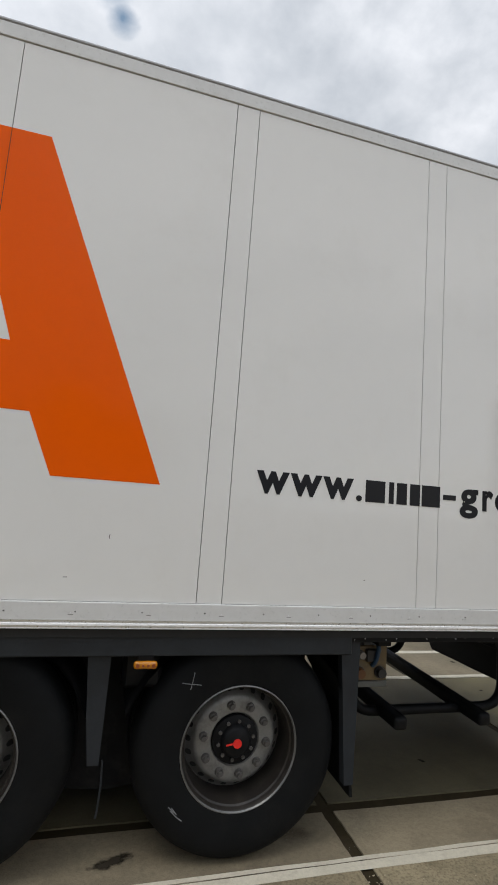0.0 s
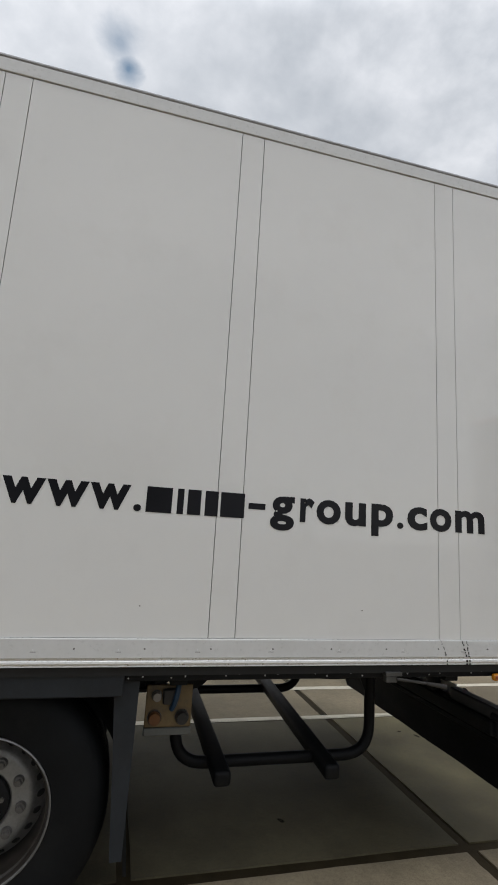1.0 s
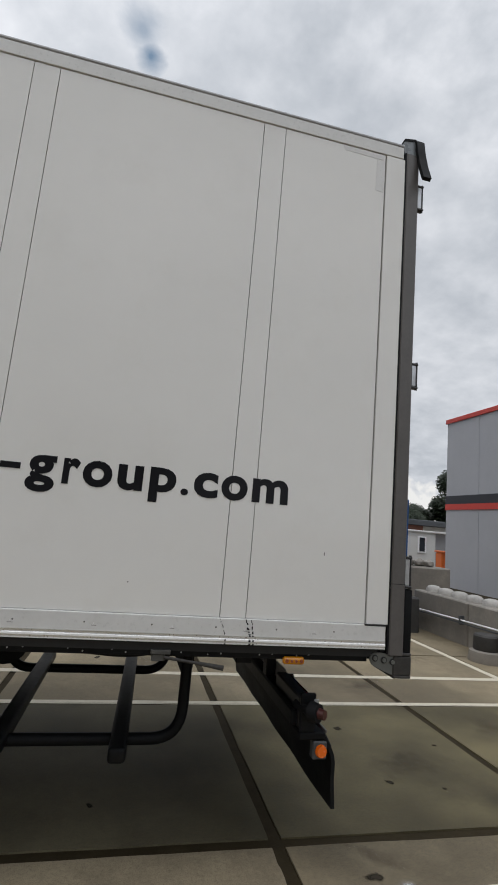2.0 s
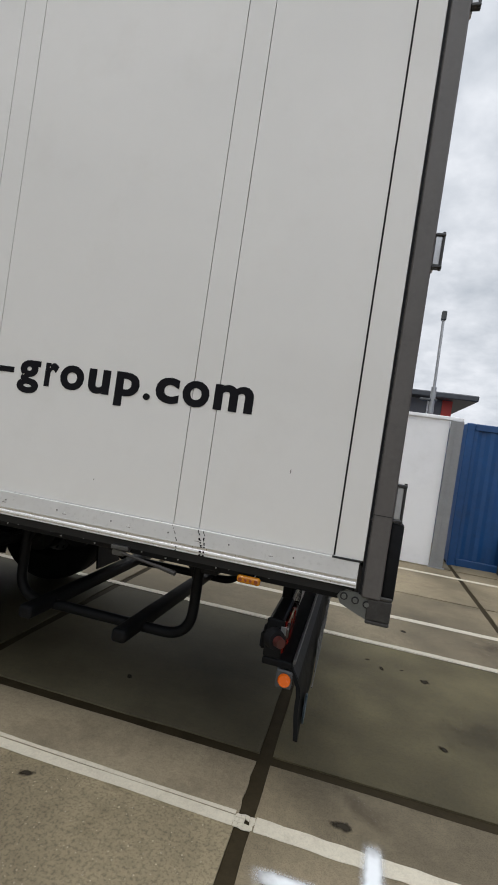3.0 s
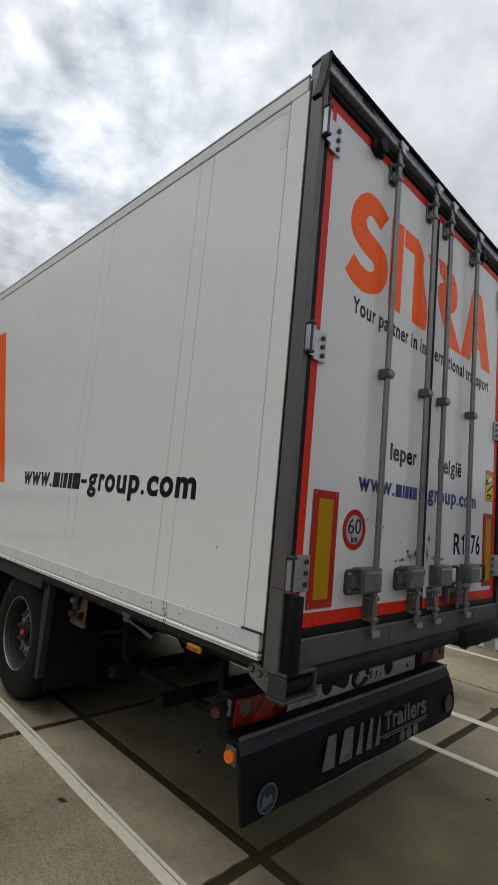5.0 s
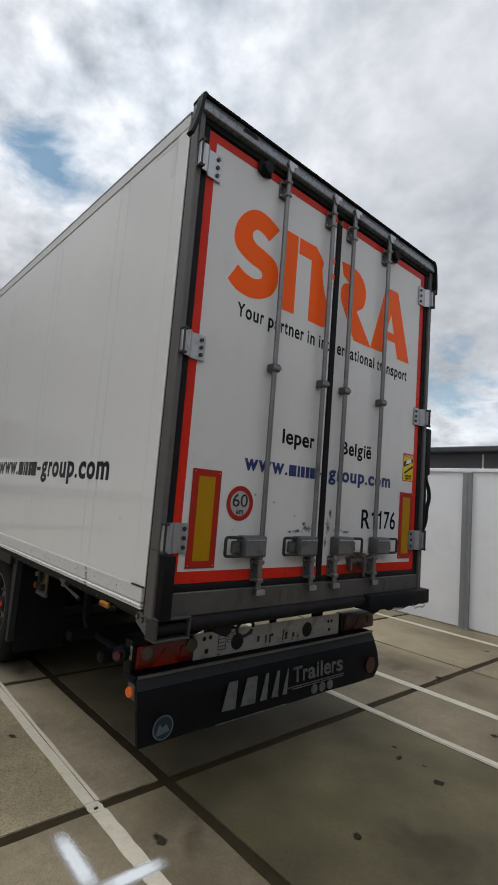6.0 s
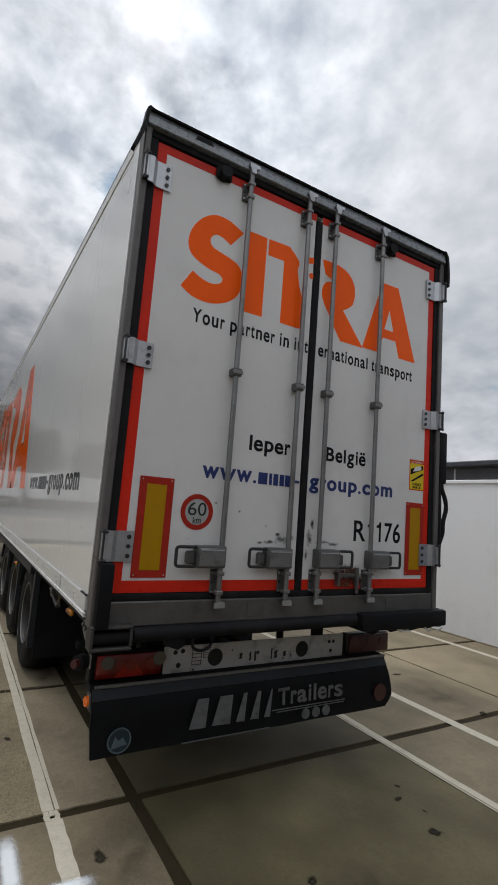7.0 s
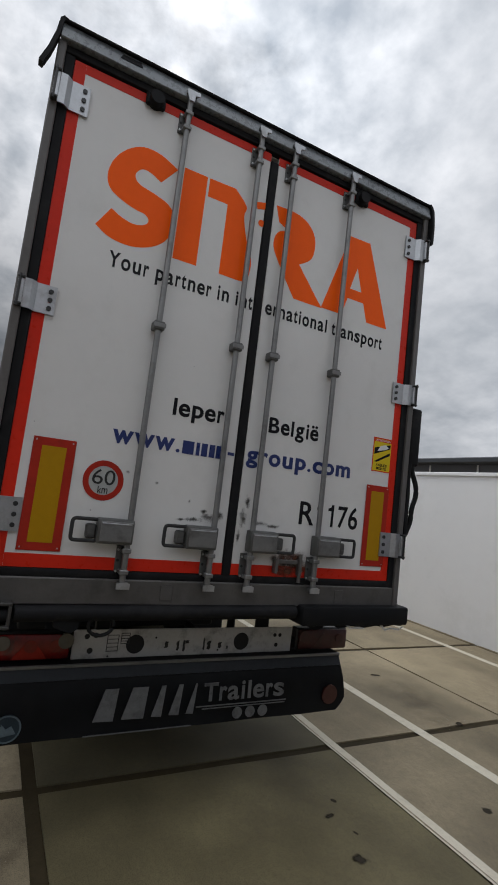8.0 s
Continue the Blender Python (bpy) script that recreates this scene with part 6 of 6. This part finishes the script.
def tail_lamp(y0, y1, clear, lens):
    lamp = part("tail_lamp", box(B(), -0.44, -0.372, y0, y1, 0.695, 0.845, 0.008), M["hub"], trailer, "red tail lamp cluster with dusty lens")
    part("lens", box(B(), -0.3715, -0.352, y0 + 0.008, y1 - 0.008, 0.703, 0.837, 0.012, 2), M[lens], lamp, "red lens")
    n = 3
    for k in range(n):
        y = y0 + 0.08 + (y1 - y0 - 0.16) * k / (n - 1)
        part("reflector", disc(0, 0.034, y, 0.775, -0.352, -0.347, 18), M[lens], lamp)
    part("reverse_lens", disc(0, 0.037, clear, 0.795, -0.3515, -0.342, 20), M["clear_lens" if lens == "red_lens" else lens], lamp, "clear round lens")
    part("tail_reflector", prism(B(), [((y0 + y1) / 2 - 0.09, 0.708), ((y0 + y1) / 2 + 0.09, 0.708), ((y0 + y1) / 2 + 0.02, 0.80), ((y0 + y1) / 2 - 0.02, 0.80)], rear_at(-0.3515), 0.003), M["red_bright" if lens == "red_lens" else lens], lamp, "", None)


tail_lamp(0.155, 0.575, 0.225, "red_lens")
tail_lamp(2.085, 2.52, 2.13, "dusty_red")
part("lamp_guard", box(B(), -0.44, -0.36, 0.130, 0.152, 0.69, 0.87, 0.006), M["chassis"], trailer)
part("lamp_clip", box(B(), -0.372, -0.348, 0.126, 0.1295, 0.77, 0.845, 0.001), M["galv"], trailer, "bare metal clip")
part("clear_lamp", rod(B(), (-0.37, 0.545, 0.80), (-0.345, 0.545, 0.80), 0.042, 18), M["clear_lens"], trailer, "clear round lamp")

# apron: shelf with bare edge, drooping rubber face with rounded corners
bm = B()
box(bm, -0.44, -0.30, 0.13, 2.42, 0.655, 0.688, 0.006)
part("apron_shelf", bm, M["bumper"], trailer)
part("apron_edge", box(B(), -0.2995, -0.286, 0.15, 2.41, 0.676, 0.694, 0.003), M["rod"], trailer, "bare metal edge")
bm = B()
rows = []
for k in range(9):
    v = k / 8
    z = 0.668 - 0.335 * v
    x = -0.298 + 0.05 * math.sin(min(1.0, v * 2.5) * 1.57) + 0.018 * v
    y0, y1 = 0.135 + 0.03 * max(0.0, v - 0.5), 2.405 + 0.045 * v - 0.075 * max(0.0, v - 0.8) / 0.2
    rows.append([bm.verts.new((x + 0.004 * math.sin(i * 0.9 + k), y0 + (y1 - y0) * i / 24, z)) for i in range(25)])
for a, b in zip(rows, rows[1:]):
    for i in range(24):
        bm.faces.new((a[i], a[i + 1], b[i + 1], b[i]))
ret = bmesh.ops.extrude_face_region(bm, geom=bm.faces[:])
for v in ret["geom"]:
    if isinstance(v, bmesh.types.BMVert):
        v.co.x -= 0.02
part("apron", bm, M["bumper"], trailer, "black rubber rear apron with faded lettering")
part("apron_lip", prism(B(), [(-0.2985, 0.6735), (-0.2945, 0.6755), (-0.262, 0.622), (-0.27, 0.618)], lambda u, v, w: Vector((u, 0.14 + w, v)), 2.265), M["stay"], trailer, "dusty grey upper lip")
at_apron = lambda u, v, w: Vector((-0.229 + w + 0.018 * (0.668 - v) / 0.335, u, v))
bars_bm = B()
for k, (a, b) in enumerate(((0.72, 0.865), (0.875, 1.035), (1.045, 1.14), (1.15, 1.245), (1.255, 1.335))):
    sl = 0.05
    prism(bars_bm, [(a, 0.412), (b - 0.035, 0.408), (b - 0.02, 0.575), (a + sl, 0.575)], at_apron, 0.003)
part("faded_mark", bars_bm, M["white_ink"], trailer, "faded pale shapes", None)
words("Trailers", M["white_ink"], 1.36, 1.925, 0.468, 0.078, at_apron, trailer, 0.02, depth=0.003)
bm = B()
box(bm, -0.224, -0.2195, 1.32, 1.95, 0.436, 0.442)
box(bm, -0.223, -0.2185, 1.36, 1.94, 0.422, 0.427)
box(bm, -0.218, -0.2135, 0.68, 1.30, 0.338, 0.343)
part("pale_lines", bm, M["white_ink"], trailer, "", None)
for y in (1.60, 1.69, 1.78):
    bm = disc(0, 0.034, y, 0.385, -0.222, -0.2175, 18)
    part("pale_oval", bm, M["white_ink"], trailer, "", None)
sticker = part("round_sticker", disc(0, 0.068, 0.30, 0.415, -0.226, -0.2185, 26), M["sticker"], trailer, "round blue sticker with a pale ring", None)
part("sticker_ring", disc(0.06, 0.068, 0.30, 0.415, -0.2184, -0.217, 26), M["pale_blue"], sticker, "", None)
part("sticker_figure", prism(B(), [(0.255, 0.375), (0.345, 0.39), (0.32, 0.43), (0.295, 0.415), (0.275, 0.44)], rear_at(-0.2184), 0.0015), M["pale_blue"], sticker, "", None)
part("apron_reflector", disc(0, 0.062, 2.30, 0.445, -0.2285, -0.2165, 20), M["dusty_lens"], trailer, "dusty red reflector")
# marker lamps at the apron's near end
bm = box(B(), -0.365, -0.29, 0.129, 0.175, 0.565, 0.648, 0.006)
part("marker_holder", bm, M["dark_plastic"], trailer)
bm = rod(B(), (-0.324, 0.1285, 0.606), (-0.321, 0.114, 0.607), 0.031, 20, 0.027)
part("orange_marker", bm, M["orange_lens"], trailer, "round orange marker lamp")
bm = tube(B(), rounded([(-0.44, 0.2, 0.80), (-0.42, 0.12, 0.80), (-0.375, 0.07, 0.80)], 0.03), 0.022)
rod(bm, (-0.40, 0.095, 0.80), (-0.372, 0.058, 0.802), 0.048, 16, 0.042)
part("marker_arm", bm, M["rubber"], trailer)
bm = rod(B(), (-0.3715, 0.0575, 0.802), (-0.352, 0.033, 0.8035), 0.025, 14, 0.022)
part("red_marker", bm, M["dusty_red"], trailer, "small red outline lamp")

# ---- paint and stains on the ground ----
def ground_shape(name, pts, mat, label, category, z=0.0012, h=0.0015):
    bm = prism(B(), pts, lambda u, v, w: Vector((u, v, z + w)), h)
    return solid(name, bm, mat, label, category, kind="structure", smooth=None)


def painted_line(x0, x1, y0, y1, seed, along="x"):
    r = random.Random(seed)
    n = 60
    def p(t, s):
        return (t, s) if along == "x" else (s, t)
    a, b = (x0, x1) if along == "x" else (y0, y1)
    c, d = (y0, y1) if along == "x" else (x0, x1)
    pts = [p(a + (b - a) * k / n, c + r.uniform(-0.004, 0.004)) for k in range(n + 1)] + [p(b - (b - a) * k / n, d + r.uniform(-0.004, 0.004)) for k in range(n + 1)]
    return ground_shape("painted_line", pts, M["line_paint"], "worn white painted bay line on the concrete", "painted line")


painted_line(-16, -0.443, -0.018, 0.042, 1)
painted_line(-16, -0.443, 0.047, 0.072, 2)
painted_line(-0.347, 3.4, -0.016, 0.07, 3)
painted_line(-16, 3.4, 2.482, 2.497, 4)
painted_line(-16, 3.4, 2.504, 2.566, 8)
painted_line(-16, 3.4, 3.352, 3.45, 5)
painted_line(-16, 3.4, 5.89, 5.99, 6)
painted_line(3.4, 3.5, -6.0, 5.99, 7, "y")
rs = random.Random(9)
cols, rws = 4, 3
net = [[(-0.440 + 0.090 * i / cols + rs.uniform(-0.006, 0.006), -0.018 + 0.084 * j / rws + rs.uniform(-0.006, 0.006)) for j in range(rws + 1)] for i in range(cols + 1)]
for i in range(cols):
    for j in range(rws):
        if (i, j) in ((2, 1),):
            continue
        quad = [net[i][j], net[i + 1][j], net[i + 1][j + 1], net[i][j + 1]]
        cx, cy = sum(q[0] for q in quad) / 4, sum(q[1] for q in quad) / 4
        ground_shape("paint_flake", [(cx + (x - cx) * 0.94, cy + (y - cy) * 0.93) for x, y in quad], M["line_paint"], "cracked white paint in the joint", "paint flake", -0.003, 0.0035)


def flat_mark(name, cx, cy, rx, ry, turn, mat, label, category, z):
    bm = B()
    bm.faces.new([bm.verts.new((a * rx, b * ry, 0)) for a, b in ((-1, -1), (1, -1), (1, 1), (-1, 1))])
    ob = solid(name, bm, mat, label, category, kind="structure", smooth=None)
    ob.matrix_world = pose(cx, cy, z, 0, 0, turn)
    return ob


def stroke(a, b, w, lift):
    """A spray stroke that thins out at its rim."""
    a, b = Vector(a), Vector(b)
    d, c = b - a, (a + b) / 2
    flat_mark("spray_mark", c.x, c.y, d.length / 2 + w * 0.5, w * 0.76, math.degrees(math.atan2(d.y, d.x)), M["soft_spray"], "fresh white sprayed corner mark on the concrete", "spray mark", 0.0036 + lift)
    flat_mark("overspray", c.x, c.y, d.length / 2 + w * 0.9, w * 1.12, math.degrees(math.atan2(d.y, d.x)), M["spray_haze"], "thin white overspray round the corner mark", "spray mark", 0.0028 + lift * 0.4)


stroke((-0.30, -0.215), (0.15, -0.22), 0.062, 0.0)
stroke((0.155, -0.19), (0.165, 0.11), 0.060, 0.0008)
for k, (x, y, rx, ry) in enumerate(((0.03, 0.18, 0.10, 0.05), (-1.40, -0.11, 0.065, 0.038), (0.593, 1.05, 0.04, 0.05), (0.5, 3.0, 0.05, 0.06), (0.26, 2.0, 0.08, 0.035), (-1.4, 0.9, 0.05, 0.035), (0.59, 1.95, 0.055, 0.07), (0.15, 2.11, 0.035, 0.03),
                                     (-3.55, 0.23, 0.16, 0.075), (-0.62, 5.5, 0.09, 0.05), (-1.55, 3.95, 0.08, 0.05), (0.35, 5.3, 0.08, 0.05), (-0.45, 3.9, 0.08, 0.05), (0.95, 0.95, 0.03, 0.03), (1.3, 1.6, 0.04, 0.03), (0.42, 2.05, 0.04, 0.018))):
    flat_mark("oil_stain", x, y, rx * 0.95, ry * 0.95, 25 * k, M["soft_oil"], "small dark oil stain on the concrete", "stain", 0.0012 + 0.0001 * k)
# faint soft-edged patches that darken the concrete
for k, (x, y, rx, ry) in enumerate(((0.1, 0.32, 0.32, 0.12), (0.9, 1.3, 0.6, 0.5), (1.4, 3.1, 0.7, 0.35), (-0.9, 3.9, 0.9, 0.4), (0.9, -0.9, 0.5, 0.35), (-2.6, 0.3, 0.5, 0.14), (2.2, 1.9, 0.5, 0.6), (2.6, 4.4, 0.6, 0.5), (-1.6, -0.5, 0.6, 0.3), (-2.6, -0.8, 0.5, 0.4), (0.2, 5.0, 0.8, 0.4))):
    flat_mark("darker_patch", x, y, rx, ry, 40 * k % 90 - 45, M["soft_darker"], "faint darker patch on the concrete", "stain", 0.0006 + 0.00005 * k)

# ---- slabs, each a piece of the pavement ----
rg = random.Random(77)
verts, faces = [], []
centres = [(rg.uniform(-3.6, -0.45), rg.uniform(-1.5, -0.08), rg.uniform(0.1, 0.3)) for _ in range(26)]
for k in range(1500):
    cx, cy, cr = centres[k % 26]
    x, y, q = rg.gauss(cx, cr), rg.gauss(cy, cr), rg.uniform(0.0018, 0.0055)
    if y > -0.03 or (-0.44 < x < -0.35) or x > 0.6:
        continue
    i0, turn = len(verts), rg.uniform(0, 6.28)
    ring = [(x + q * rg.uniform(0.7, 1.2) * math.cos(turn + a), y + q * rg.uniform(0.7, 1.2) * math.sin(turn + a)) for a in (0, 1.26, 2.51, 3.77, 5.03)]
    verts += [(u, v, 0.0) for u, v in ring] + [(x + q * 0.2, y, q * 0.8)]
    faces += [(i0 + a, i0 + (a + 1) % 5, i0 + 5) for a in range(5)]
me = bpy.data.meshes.new("loose_grit")
me.from_pydata(verts, [], faces)
me.materials.append(M["grit"])
tagged(new("loose_grit", me), "scattered pale and dark grit on the concrete", "grit", kind="stuff")

slab_cache = {}


def ragged_slab(hx, hy, seed):
    """A slab whose edges wander by some millimetres."""
    r = random.Random(seed)
    n, pts = 7, []
    for (ax, ay), (bx, by) in (((-hx, -hy), (hx, -hy)), ((hx, -hy), (hx, hy)), ((hx, hy), (-hx, hy)), ((-hx, hy), (-hx, -hy))):
        for k in range(n):
            t = k / n
            wob = r.uniform(-0.006, 0.004) if k else 0.0
            x, y = ax + (bx - ax) * t, ay + (by - ay) * t
            pts.append((x + (wob if ax == bx else 0.0), y + (wob if ay == by else 0.0)))
    return prism(B(), pts, lambda u, v, w: Vector((u, v, w - 0.03)), 0.03)


def slab(xa, xb, ya, yb, mat):
    key = (round(xb - xa, 3), round(yb - ya, 3), mat)
    if key not in slab_cache:
        slab_cache[key] = mesh_of("slab", ragged_slab(key[0] / 2, key[1] / 2, len(slab_cache)), M[mat], None)
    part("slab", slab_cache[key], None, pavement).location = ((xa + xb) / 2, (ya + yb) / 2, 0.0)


for i in range(-8, 5):
    for j in range(-6, 7):
        xa, xb = X_JOINT + PITCH_X * i + gap_x(i) / 2, X_JOINT + PITCH_X * (i + 1) - gap_x(i + 1) / 2
        ya, yb = Y_JOINT + PITCH_Y * j + gap_y(j) / 2, Y_JOINT + PITCH_Y * (j + 1) - gap_y(j + 1) / 2
        # this row has a darker base colour, darkest beneath the trailer
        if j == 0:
            slab(xa, xb, ya, yb, "concrete_darker" if i < 0 else "concrete_dark")
        elif j == -1 and i < 0:
            slab(xa, xb, ya, 0.042, "concrete_lane")
            slab(xa, xb, 0.048, yb, "concrete_strip")
        elif j < 0 and i < 0:
            slab(xa, xb, ya, yb, "concrete_lane")
        else:
            slab(xa, xb, ya, yb, "concrete")
